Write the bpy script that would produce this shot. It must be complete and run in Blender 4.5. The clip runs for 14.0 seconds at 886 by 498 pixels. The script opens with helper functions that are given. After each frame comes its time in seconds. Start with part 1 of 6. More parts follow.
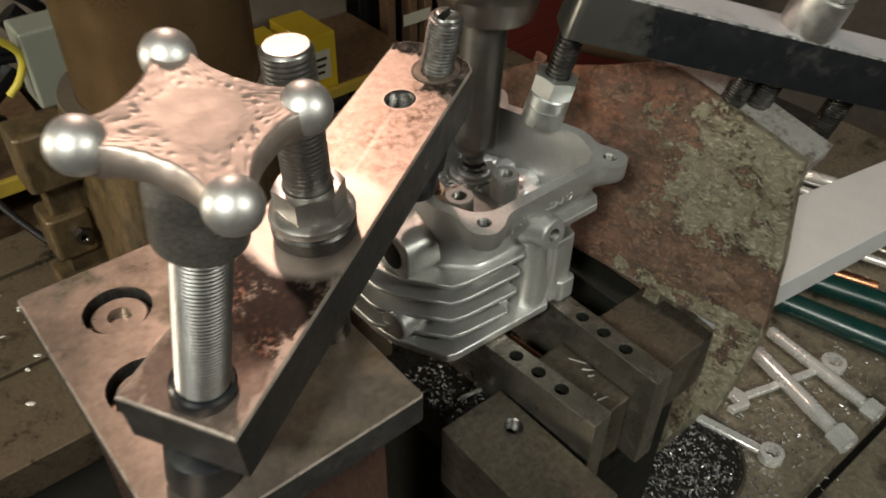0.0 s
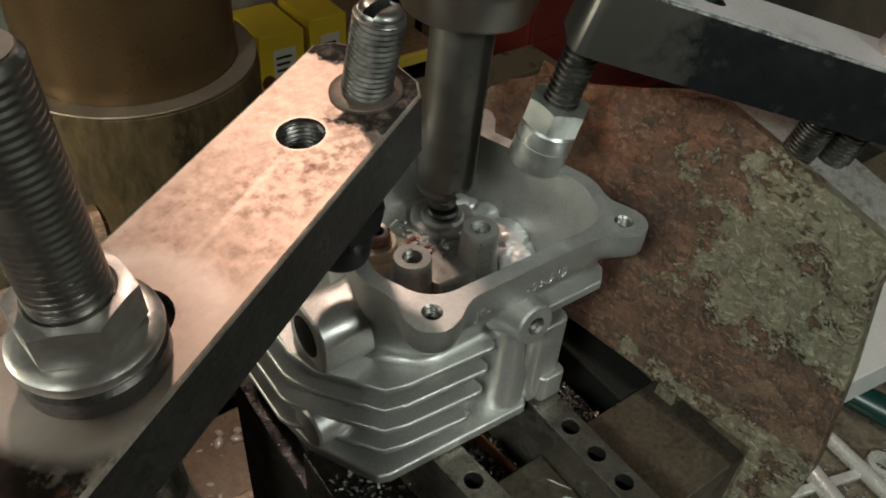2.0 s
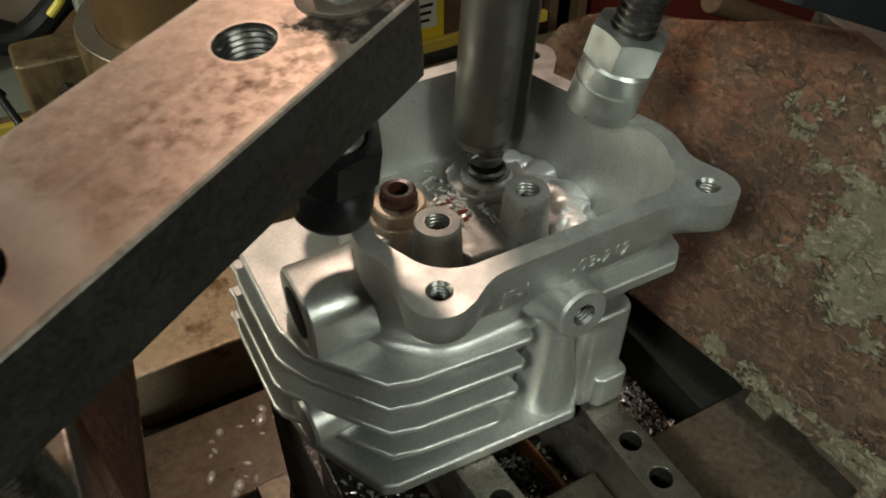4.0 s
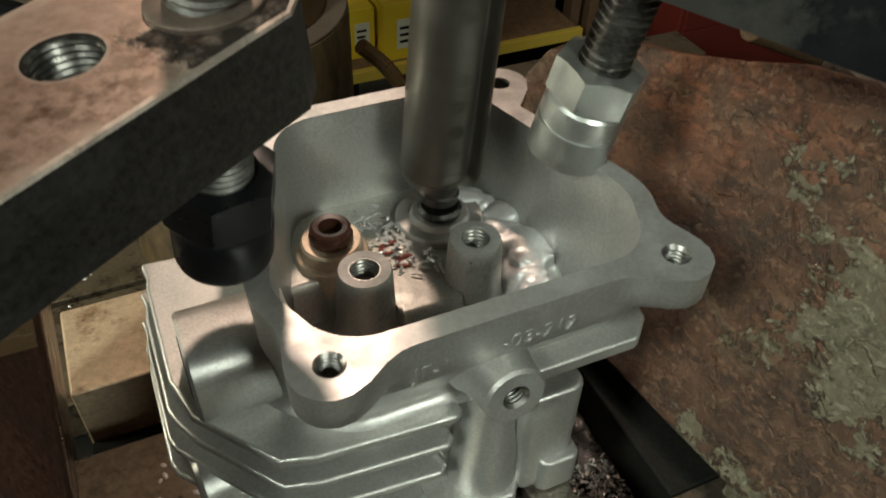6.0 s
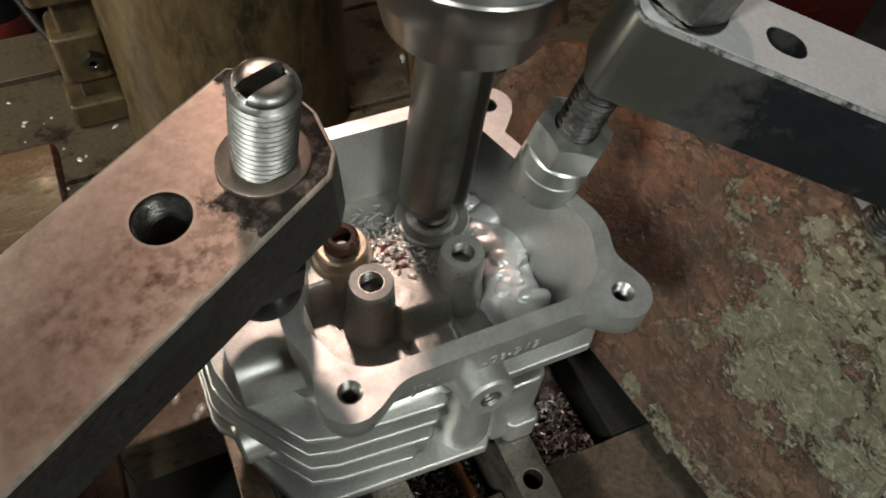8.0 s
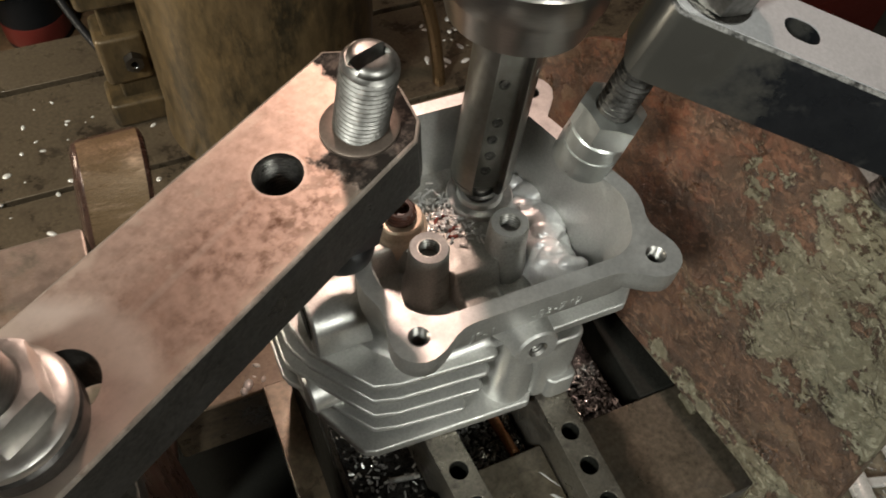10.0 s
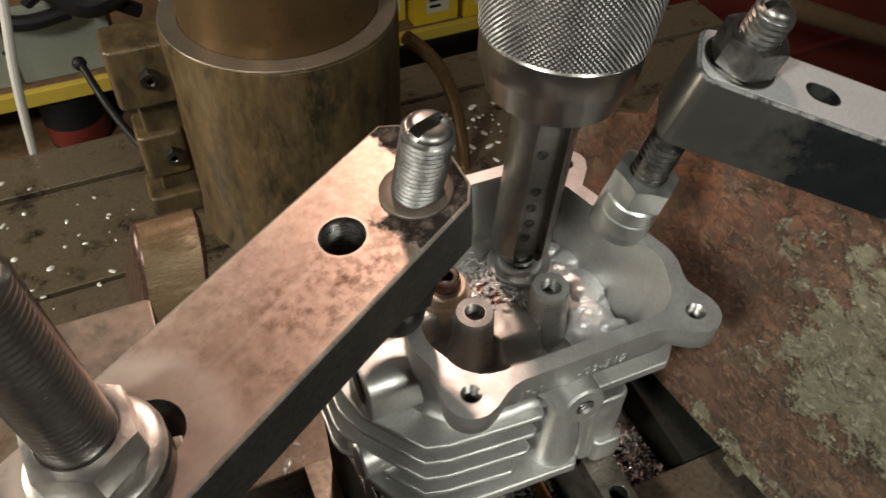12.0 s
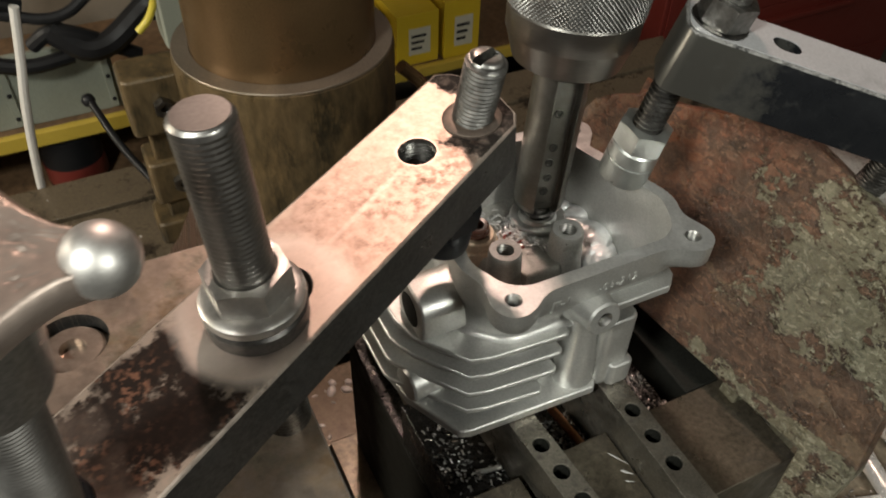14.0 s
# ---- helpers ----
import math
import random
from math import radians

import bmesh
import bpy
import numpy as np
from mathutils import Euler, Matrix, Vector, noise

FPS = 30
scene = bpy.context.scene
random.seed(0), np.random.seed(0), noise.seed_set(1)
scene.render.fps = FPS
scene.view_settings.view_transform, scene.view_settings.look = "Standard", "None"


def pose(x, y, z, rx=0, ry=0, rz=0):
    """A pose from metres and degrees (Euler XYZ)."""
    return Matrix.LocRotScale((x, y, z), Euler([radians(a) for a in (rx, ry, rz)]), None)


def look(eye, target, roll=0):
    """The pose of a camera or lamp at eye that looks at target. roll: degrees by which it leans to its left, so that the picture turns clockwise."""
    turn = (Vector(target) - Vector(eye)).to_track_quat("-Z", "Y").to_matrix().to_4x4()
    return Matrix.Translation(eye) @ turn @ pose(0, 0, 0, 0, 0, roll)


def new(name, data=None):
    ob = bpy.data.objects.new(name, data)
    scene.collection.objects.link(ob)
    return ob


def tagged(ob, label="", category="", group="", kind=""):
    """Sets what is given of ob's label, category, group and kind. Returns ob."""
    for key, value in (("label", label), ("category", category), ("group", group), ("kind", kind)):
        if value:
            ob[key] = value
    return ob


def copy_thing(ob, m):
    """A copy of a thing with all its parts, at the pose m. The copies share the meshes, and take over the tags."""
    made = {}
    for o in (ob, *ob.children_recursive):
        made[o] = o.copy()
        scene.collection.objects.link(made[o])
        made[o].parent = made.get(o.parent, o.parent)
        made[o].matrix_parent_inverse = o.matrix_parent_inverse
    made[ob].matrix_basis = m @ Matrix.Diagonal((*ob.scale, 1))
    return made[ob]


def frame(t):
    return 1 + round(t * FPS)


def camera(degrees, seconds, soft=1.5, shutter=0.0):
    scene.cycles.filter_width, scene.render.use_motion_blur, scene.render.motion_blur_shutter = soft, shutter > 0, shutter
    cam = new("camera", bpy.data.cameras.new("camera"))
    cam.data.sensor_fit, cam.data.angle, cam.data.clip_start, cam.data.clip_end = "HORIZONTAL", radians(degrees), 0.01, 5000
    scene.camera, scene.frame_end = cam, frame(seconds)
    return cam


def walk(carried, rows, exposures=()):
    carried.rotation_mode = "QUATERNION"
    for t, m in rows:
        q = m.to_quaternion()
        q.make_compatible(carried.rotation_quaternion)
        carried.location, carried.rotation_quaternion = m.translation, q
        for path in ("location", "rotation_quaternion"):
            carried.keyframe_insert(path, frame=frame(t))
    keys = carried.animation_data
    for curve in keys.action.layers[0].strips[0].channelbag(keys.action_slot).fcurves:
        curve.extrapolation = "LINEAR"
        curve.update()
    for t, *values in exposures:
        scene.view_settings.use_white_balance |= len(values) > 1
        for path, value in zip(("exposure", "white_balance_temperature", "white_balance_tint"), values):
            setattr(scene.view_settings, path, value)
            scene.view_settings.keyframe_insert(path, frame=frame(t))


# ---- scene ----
cam = camera(58.43, 14.0, soft=1.8, shutter=0.5)
PATH = [
    (0, (-0.18180, -0.18700, 0.40504), (-0.03314, -0.01257, 0.21146), 1.167),
    (0.5, (-0.15075, -0.14954, 0.38023), (-0.00520, 0.01946, 0.17960), 2.881),
    (1, (-0.12869, -0.12684, 0.37068), (0.01247, 0.03612, 0.16207), 4.075),
    (1.5, (-0.10474, -0.12842, 0.36551), (0.03481, 0.03700, 0.15775), 4.507),
    (2, (-0.09928, -0.12614, 0.36459), (0.04242, 0.05000, 0.16738), 4.574),
    (2.5, (-0.09526, -0.12923, 0.36114), (0.03045, 0.05551, 0.16097), 1.729),
    (5, (-0.03612, -0.09357, 0.31277), (0.06426, 0.10070, 0.10738), 0.995),
    (5.5, (-0.02994, -0.09261, 0.31213), (0.07195, 0.10350, 0.10925), 2.525),
    (6, (-0.02209, -0.09296, 0.31657), (0.07340, 0.10592, 0.11328), 2.204),
    (6.5, (-0.02686, -0.08485, 0.33778), (0.06998, 0.10864, 0.12997), 3.474),
    (7, (-0.02047, -0.08334, 0.35420), (0.07942, 0.09516, 0.13475), 5.323),
    (7.5, (-0.02391, -0.08242, 0.37059), (0.06824, 0.07473, 0.13223), 6.576),
    (8, (-0.02458, -0.08128, 0.37933), (0.06156, 0.07139, 0.13587), 6.645),
    (8.5, (-0.02444, -0.07991, 0.38119), (0.05483, 0.06889, 0.13305), 6.405),
    (11, (-0.06126, -0.11061, 0.40057), (0.02652, 0.06043, 0.17026), 4.002),
    (11.5, (-0.05914, -0.10923, 0.39630), (0.02990, 0.07069, 0.17337), 2.890),
    (12, (-0.06082, -0.10899, 0.39840), (0.02410, 0.07473, 0.17696), 1.718),
    (12.5, (-0.06660, -0.11011, 0.39722), (0.01605, 0.07324, 0.17462), 1.220),
    (13, (-0.06803, -0.11987, 0.39507), (0.01335, 0.06287, 0.17150), 0.036),
    (13.5, (-0.08730, -0.13777, 0.40136), (0.00473, 0.04376, 0.18095), 1.402),
    (14, (-0.10919, -0.15551, 0.40248), (-0.00890, 0.03747, 0.19584), 1.885),
]
walk(cam, [(t, look(eye, target, roll)) for t, eye, target, roll in PATH],
     exposures=[(0, 0.10, 6400, 8), (0.5, -0.06, 6400, 8), (1, -0.18, 6220, 3), (2.5, -0.27, 6120, 1), (5, 0.0, 6300, -4), (6.5, 0.03, 6250, 0), (8, 0.10, 6050, 6), (11, 0.27, 6400, 9), (14, 0.19, 6360, 9)])

# ---- world and lamps ----
world = bpy.data.worlds.new("workshop_air")
world.use_nodes = True
scene.world = world
world.node_tree.nodes["Background"].inputs[0].default_value = (0.62, 0.57, 0.50, 1)
world.node_tree.nodes["Background"].inputs[1].default_value = 0.045


def area_lamp(name, eye, target, size, power, colour):
    data = bpy.data.lights.new(name, "AREA")
    data.shape, data.size, data.energy, data.color = "DISK", size, power, colour
    ob = new(name, data)
    ob.matrix_world = look(eye, target)
    return ob


# warm bench lamp in front of the column, paler lamp on the operator's side
area_lamp("bench_lamp", (0.115, 0.44, 0.78), (-0.03, 0.02, 0.2), 0.06, 2.3, (1.0, 0.69, 0.56))
for lamp_at, power in (((-0.80, -0.42, 0.92), 12.0), ((0.20, -0.96, 0.80), 6.0)):
    area_lamp("side_lamp", lamp_at, (0.08, 0.03, 0.17), 0.2, power, (0.99, 0.98, 0.88))
# added fill without a known source, brightens the column and what stands behind
area_lamp("background_fill", (-1.05, 0.62, 0.42), (0.05, 0.70, -0.12), 0.4, 9.5, (1.0, 0.88, 0.70))
scene.view_settings.exposure = 0.0


# ---- materials ----
def shader(name, colour, metal=0.0, rough=0.5, spots=None, spot_scale=60.0, spot_edge=(0.5, 0.62), grain=0.12,
           grain_scale=900.0, bump=0.15, bump_scale=700.0, rough_var=0.12, fine=None, vary=0.0, coat=0.0, gloss=0.5, stretch=(1, 1, 1)):
    """A surface with two scales of variation: grain in colour and gloss, spots of a second colour, fine relief."""
    mat = bpy.data.materials.new(name)
    mat.use_nodes = True
    nt = mat.node_tree
    nodes, links = nt.nodes, nt.links
    bsdf = nodes["Principled BSDF"]
    bsdf.inputs["Specular IOR Level"].default_value = gloss
    tex = nodes.new("ShaderNodeTexCoord")
    mapping = nodes.new("ShaderNodeMapping")
    mapping.inputs["Scale"].default_value = stretch
    links.new(tex.outputs["Object"], mapping.inputs[0])

    def noise_at(scale, detail=4.0, rough_=0.6):
        n = nodes.new("ShaderNodeTexNoise")
        n.inputs["Scale"].default_value, n.inputs["Detail"].default_value, n.inputs["Roughness"].default_value = scale, detail, rough_
        links.new(mapping.outputs[0], n.inputs["Vector"])
        return n.outputs[0]

    def mix(fac, a, b, mode="MIX"):
        m = nodes.new("ShaderNodeMix")
        m.data_type, m.blend_type = "RGBA", mode
        for sock, val in ((m.inputs[0], fac), (m.inputs[6], a), (m.inputs[7], b)):
            if hasattr(val, "is_linked"):
                links.new(val, sock)
            else:
                sock.default_value = val if not isinstance(val, tuple) else (*val, 1)
        return m.outputs[2]

    def ramp(fac, lo, hi, a=0.0, b=1.0):
        m = nodes.new("ShaderNodeMapRange")
        links.new(fac, m.inputs[0])
        m.inputs[1].default_value, m.inputs[2].default_value, m.inputs[3].default_value, m.inputs[4].default_value = lo, hi, a, b
        return m.outputs[0]

    dark = tuple(c * (1 - grain * 2.2) for c in colour)
    light = tuple(min(1, c * (1 + grain * 1.6)) for c in colour)
    base = mix(ramp(noise_at(grain_scale), 0.3, 0.7), dark, light)
    mid = noise_at(spot_scale * 0.6, 5.0)
    base = mix(ramp(mid, 0.35, 0.7, 0.0, 0.22), base, tuple(c * 0.62 for c in colour))
    rough_out = ramp(noise_at(spot_scale * 1.7, 5.0), 0.3, 0.7, max(0.03, rough - rough_var), min(1, rough + rough_var))
    metal_out = None
    for k, (spot, amount, spot_rough, spot_metal) in enumerate(spots or ()):
        lo, hi = spot_edge
        patch = ramp(noise_at(spot_scale * (1 + 0.45 * k), 8.0, 0.68), lo + 0.1 * (0.5 - amount), hi + 0.1 * (0.5 - amount))
        speck = mix(ramp(noise_at(spot_scale * 6, 4.0), 0.3, 0.7), tuple(c * 0.5 for c in spot), tuple(min(1, c * 1.5) for c in spot))
        base = mix(patch, base, speck)
        m = nodes.new("ShaderNodeMix")
        links.new(patch, m.inputs[0])
        links.new(rough_out, m.inputs[2])
        m.inputs[3].default_value = spot_rough
        rough_out = m.outputs[0]
        m = nodes.new("ShaderNodeMix")
        links.new(patch, m.inputs[0])
        if metal_out is None:
            m.inputs[2].default_value = metal
        else:
            links.new(metal_out, m.inputs[2])
        m.inputs[3].default_value = spot_metal
        metal_out = m.outputs[0]
    if vary:
        info = nodes.new("ShaderNodeNewGeometry")
        base = mix(ramp(info.outputs["Random Per Island"], 0, 1, 0.0, vary), base, (0.02, 0.02, 0.02))
    links.new(base, bsdf.inputs["Base Color"])
    links.new(rough_out, bsdf.inputs["Roughness"])
    if metal_out is None:
        bsdf.inputs["Metallic"].default_value = metal
    else:
        links.new(metal_out, bsdf.inputs["Metallic"])
    if coat:
        bsdf.inputs["Coat Weight"].default_value, bsdf.inputs["Coat Roughness"].default_value = coat, 0.12
    if bump:
        b = nodes.new("ShaderNodeBump")
        b.inputs["Strength"].default_value, b.inputs["Distance"].default_value = bump, 0.0006
        links.new(noise_at(bump_scale, 6.0), b.inputs["Height"])
        links.new(b.outputs[0], bsdf.inputs["Normal"])
    return mat


CAST_OILY = shader("oily_cast_aluminium", (0.47, 0.465, 0.435), 0.58, 0.38, spots=[((0.26, 0.24, 0.20), 0.0, 0.36, 0.5)], spot_scale=45, grain=0.1, grain_scale=1300, bump=0.14, bump_scale=1500)
CAST = shader("cast_aluminium", (0.51, 0.51, 0.49), 0.76, 0.42, grain=0.08, grain_scale=1300, bump=0.16, bump_scale=1500, spot_scale=55)
BOSS_FACE = shader("dull_machined_aluminium", (0.42, 0.415, 0.40), 0.5, 0.60, grain=0.06, bump=0.12, bump_scale=1500)
MILLED = shader("milled_aluminium", (0.68, 0.675, 0.66), 0.78, 0.41, grain=0.06, grain_scale=700, bump=0.12, bump_scale=2200, spot_scale=70)
WELD = shader("smeared_aluminium", (0.82, 0.82, 0.825), 0.5, 0.44, grain=0.05, bump=0.08, bump_scale=420, rough_var=0.05)
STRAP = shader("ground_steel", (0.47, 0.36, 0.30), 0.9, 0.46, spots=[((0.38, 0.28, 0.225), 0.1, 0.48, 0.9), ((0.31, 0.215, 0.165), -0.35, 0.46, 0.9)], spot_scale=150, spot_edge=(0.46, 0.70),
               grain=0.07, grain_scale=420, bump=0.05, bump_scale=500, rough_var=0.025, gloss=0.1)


def heat_scale_and_shadow(mat, start):
    """Dark scale with copper specks on the strap's heel, x below start; beside the washer it also paints the shadow of
    stud and nut.
    """
    nt = mat.node_tree
    nodes, links = nt.nodes, nt.links
    bsdf = nodes["Principled BSDF"]
    tex = nodes.new("ShaderNodeTexCoord")
    split = nodes.new("ShaderNodeSeparateXYZ")
    links.new(tex.outputs["Object"], split.inputs[0])
    noises = []
    for scale, detail in ((60, 8), (520, 6)):
        n = nodes.new("ShaderNodeTexNoise")
        n.inputs["Scale"].default_value, n.inputs["Detail"].default_value = scale, detail
        links.new(tex.outputs["Object"], n.inputs["Vector"])
        noises.append(n.outputs[0])
    wave = nodes.new("ShaderNodeMath")
    wave.operation, wave.inputs[1].default_value = "MULTIPLY_ADD", 0.045
    links.new(noises[0], wave.inputs[0])
    links.new(split.outputs[0], wave.inputs[2])
    def ramp(fac, lo, hi, a, b):
        m = nodes.new("ShaderNodeMapRange")
        links.new(fac, m.inputs[0])
        m.inputs[1].default_value, m.inputs[2].default_value, m.inputs[3].default_value, m.inputs[4].default_value = lo, hi, a, b
        return m.outputs[0]

    edge = ramp(wave.outputs[0], start + 0.016, start + 0.027, 1.0, 0.0)
    heel = ramp(wave.outputs[0], start - 0.030, start - 0.010, 0.45, 0.97)
    far = nodes.new("ShaderNodeVectorMath")
    far.operation, far.inputs[1].default_value = "DISTANCE", (-0.0735, -0.002, 0.0)
    links.new(tex.outputs["Object"], far.inputs[0])
    ring = nodes.new("ShaderNodeMath")
    ring.operation = "MULTIPLY"
    links.new(edge, ring.inputs[0])
    # the black starts close to the washer, as the nut's shadow does
    links.new(ramp(far.outputs["Value"], 0.0165, 0.0185, 0.0, 1.0), ring.inputs[1])
    amount = nodes.new("ShaderNodeMath")
    amount.operation = "MULTIPLY"
    links.new(ring.outputs[0], amount.inputs[0])
    links.new(heel, amount.inputs[1])
    tone = nodes.new("ShaderNodeMix")
    tone.data_type = "RGBA"
    clump = nodes.new("ShaderNodeMath")
    clump.operation = "MULTIPLY"
    links.new(ramp(noises[1], 0.48, 0.60, 0.0, 1.0), clump.inputs[0])
    links.new(ramp(noises[0], 0.50, 0.60, 0.06, 1.0), clump.inputs[1])
    links.new(clump.outputs[0], tone.inputs[0])
    tone.inputs[6].default_value, tone.inputs[7].default_value = (0.012, 0.009, 0.008, 1), (0.17, 0.085, 0.055, 1)
    for socket, value in (("Base Color", None), ("Roughness", 0.5), ("Metallic", 0.7)):
        old = bsdf.inputs[socket].links[0].from_socket
        m = nodes.new("ShaderNodeMix")
        a, b, out = (6, 7, 2) if socket == "Base Color" else (2, 3, 0)
        m.data_type = "RGBA" if socket == "Base Color" else "FLOAT"
        links.new(amount.outputs[0], m.inputs[0])
        links.new(old, m.inputs[a])
        if value is None:
            links.new(tone.outputs[2], m.inputs[b])
        else:
            m.inputs[b].default_value = value
        links.new(m.outputs[out], bsdf.inputs[socket])


heat_scale_and_shadow(STRAP, -0.082)


def strap_wear_and_shadow(mat):
    """Polished ring round the slot, brown specks in the middle, an oily stain at the tip merged with the screw's
    painted shadow.
    """
    nt = mat.node_tree
    nodes, links = nt.nodes, nt.links
    bsdf = nodes["Principled BSDF"]
    tex = nodes.new("ShaderNodeTexCoord")
    split = nodes.new("ShaderNodeSeparateXYZ")
    links.new(tex.outputs["Object"], split.inputs[0])
    px, py = split.outputs[0], split.outputs[1]

    def noise_at(scale, detail=6.0, rough=0.6):
        n = nodes.new("ShaderNodeTexNoise")
        n.inputs["Scale"].default_value, n.inputs["Detail"].default_value, n.inputs["Roughness"].default_value = scale, detail, rough
        links.new(tex.outputs["Object"], n.inputs["Vector"])
        return n.outputs[0]

    def calc(op, a, b):
        m = nodes.new("ShaderNodeMath")
        m.operation = op
        for sock, val in zip(m.inputs, (a, b)):
            if isinstance(val, (int, float)):
                sock.default_value = val
            else:
                links.new(val, sock)
        return m.outputs[0]

    def ramp(fac, lo, hi, a=0.0, b=1.0):
        m = nodes.new("ShaderNodeMapRange")
        links.new(fac, m.inputs[0])
        m.inputs[1].default_value, m.inputs[2].default_value, m.inputs[3].default_value, m.inputs[4].default_value = lo, hi, a, b
        return m.outputs[0]

    def layer(mask, colour, rough, metal):
        for socket, value in (("Base Color", (*colour, 1)), ("Roughness", rough), ("Metallic", metal)):
            m = nodes.new("ShaderNodeMix")
            a, b, out = (6, 7, 2) if socket == "Base Color" else (2, 3, 0)
            m.data_type = "RGBA" if socket == "Base Color" else "FLOAT"
            links.new(mask, m.inputs[0])
            links.new(bsdf.inputs[socket].links[0].from_socket, m.inputs[a])
            m.inputs[b].default_value = value
            links.new(m.outputs[out], bsdf.inputs[socket])

    far = nodes.new("ShaderNodeVectorMath")
    far.operation, far.inputs[1].default_value = "DISTANCE", (-0.0675, -0.0015, 0.0)
    links.new(tex.outputs["Object"], far.inputs[0])
    wobble = calc("ADD", far.outputs["Value"], calc("MULTIPLY", noise_at(70), 0.006))
    layer(calc("MULTIPLY", ramp(wobble, 0.0245, 0.0290, 1.0, 0.0), ramp(wobble, 0.016, 0.024, 0.3, 0.7)), (0.68, 0.60, 0.54), 0.45, 0.8)
    along = calc("MULTIPLY", ramp(px, -0.050, -0.030), ramp(px, 0.012, 0.022, 1.0, 0.0))
    clump = calc("MULTIPLY", ramp(noise_at(45, 6), 0.34, 0.52), ramp(noise_at(300, 6, 0.6), 0.42, 0.64))
    near_edge = ramp(py, -0.008, 0.008, 0.92, 0.36)
    layer(calc("MULTIPLY", calc("MULTIPLY", clump, along), near_edge), (0.10, 0.052, 0.031), 0.44, 0.6)
    rim = ramp(calc("ABSOLUTE", py, 0), 0.0135, 0.0178, 0.0, 0.16)
    pale = calc("MULTIPLY", ramp(calc("ADD", noise_at(75, 6), rim), 0.55, 0.66), ramp(calc("ADD", noise_at(300, 7, 0.7), rim), 0.49, 0.59))
    layer(calc("MULTIPLY", pale, 0.6), (0.55, 0.46, 0.385), 0.48, 0.8)
    scribe = ramp(calc("ABSOLUTE", calc("SUBTRACT", py, calc("MULTIPLY", px, 0.03)), 0), 0.0004, 0.0011, 0.34, 0.0)
    scribe = calc("MULTIPLY", scribe, calc("MULTIPLY", ramp(px, -0.054, -0.040), ramp(px, -0.012, -0.007, 1.0, 0.0)))
    layer(scribe, (0.56, 0.48, 0.42), 0.40, 0.8)
    hole = nodes.new("ShaderNodeVectorMath")
    hole.operation, hole.inputs[1].default_value = "DISTANCE", (0.0, 0.0005, 0.0)
    links.new(tex.outputs["Object"], hole.inputs[0])
    layer(ramp(calc("ADD", hole.outputs["Value"], calc("MULTIPLY", noise_at(160), 0.0006)), 0.0066, 0.0071, 0.5, 0.0), (0.56, 0.48, 0.42), 0.42, 0.85)
    # black patch: tip stain plus the pressure screw's cast shadow, put into the colour
    tip = calc("MAXIMUM", calc("SUBTRACT", -0.0035, py), calc("SUBTRACT", px, 0.0285))
    tip = calc("MINIMUM", tip, calc("SUBTRACT", px, 0.0075))
    tip = calc("ADD", tip, calc("MULTIPLY", calc("SUBTRACT", noise_at(190, 8, 0.68), 0.5), 0.014))
    worn = ramp(noise_at(260, 8, 0.7), 0.48, 0.64, 1.0, 0.8)
    layer(calc("MULTIPLY", ramp(tip, 0.0, 0.0016, 0.0, 0.98), worn), (0.010, 0.008, 0.007), 0.85, 0.0)


strap_wear_and_shadow(STRAP)
STRAP_EDGE = shader("rubbed_strap_edge", (0.60, 0.52, 0.45), 0.85, 0.42, spots=[((0.20, 0.15, 0.12), 0.2, 0.5, 0.6)], spot_scale=110, grain=0.08, bump=0.1)
COLLAR_RING = shader("warm_ring_steel", (0.17, 0.135, 0.112), 0.8, 0.55, grain=0.08, bump=0.06)
# sides of strap and base plate, much darker than their tops
STRAP_DARK = shader("dark_side_steel", (0.068, 0.064, 0.060), 0.7, 0.38, spots=[((0.03, 0.028, 0.026), 0.5, 0.5, 0.2)], spot_scale=45, grain=0.2, bump=0.2, bump_scale=500)
JACK = shader("turned_jack_steel", (0.33, 0.32, 0.305), 1.0, 0.38, grain=0.06, bump=0.03, rough_var=0.04)
STEEL = shader("bright_steel", (0.56, 0.54, 0.51), 0.93, 0.40, grain=0.06, grain_scale=600, bump=0.12, bump_scale=900, spot_scale=80)
THREAD = shader("threaded_steel", (0.28, 0.275, 0.26), 1.0, 0.42, grain=0.15, grain_scale=500, bump=0.15, spot_scale=90)
THREAD_DARK = shader("dark_thread_steel", (0.17, 0.165, 0.155), 1.0, 0.36, grain=0.2, bump=0.2, spot_scale=90)
ZINC = shader("zinc_plated_steel", (0.54, 0.56, 0.54), 0.92, 0.38, grain=0.03, bump=0.1, bump_scale=900, spot_scale=90)
BLACK = shader("black_painted_steel", (0.010, 0.011, 0.013), 0.2, 0.34, spots=[((0.06, 0.06, 0.056), 0.2, 0.36, 0.6)], spot_scale=36, spot_edge=(0.52, 0.74), grain=0.06, bump=0.05, bump_scale=260)
BAR_TOP = shader("worn_bar_steel", (0.45, 0.45, 0.46), 0.3, 0.42, spots=[((0.16, 0.16, 0.16), 0.25, 0.42, 0.5)], spot_scale=26, spot_edge=(0.52, 0.78), grain=0.05, bump=0.25, bump_scale=420)
BAR_EDGE = shader("chipped_bar_edge", (0.40, 0.395, 0.38), 0.6, 0.40, spots=[((0.022, 0.022, 0.021), 0.5, 0.4, 0.2)], spot_scale=120, spot_edge=(0.46, 0.60), grain=0.1, bump=0.2, bump_scale=420)
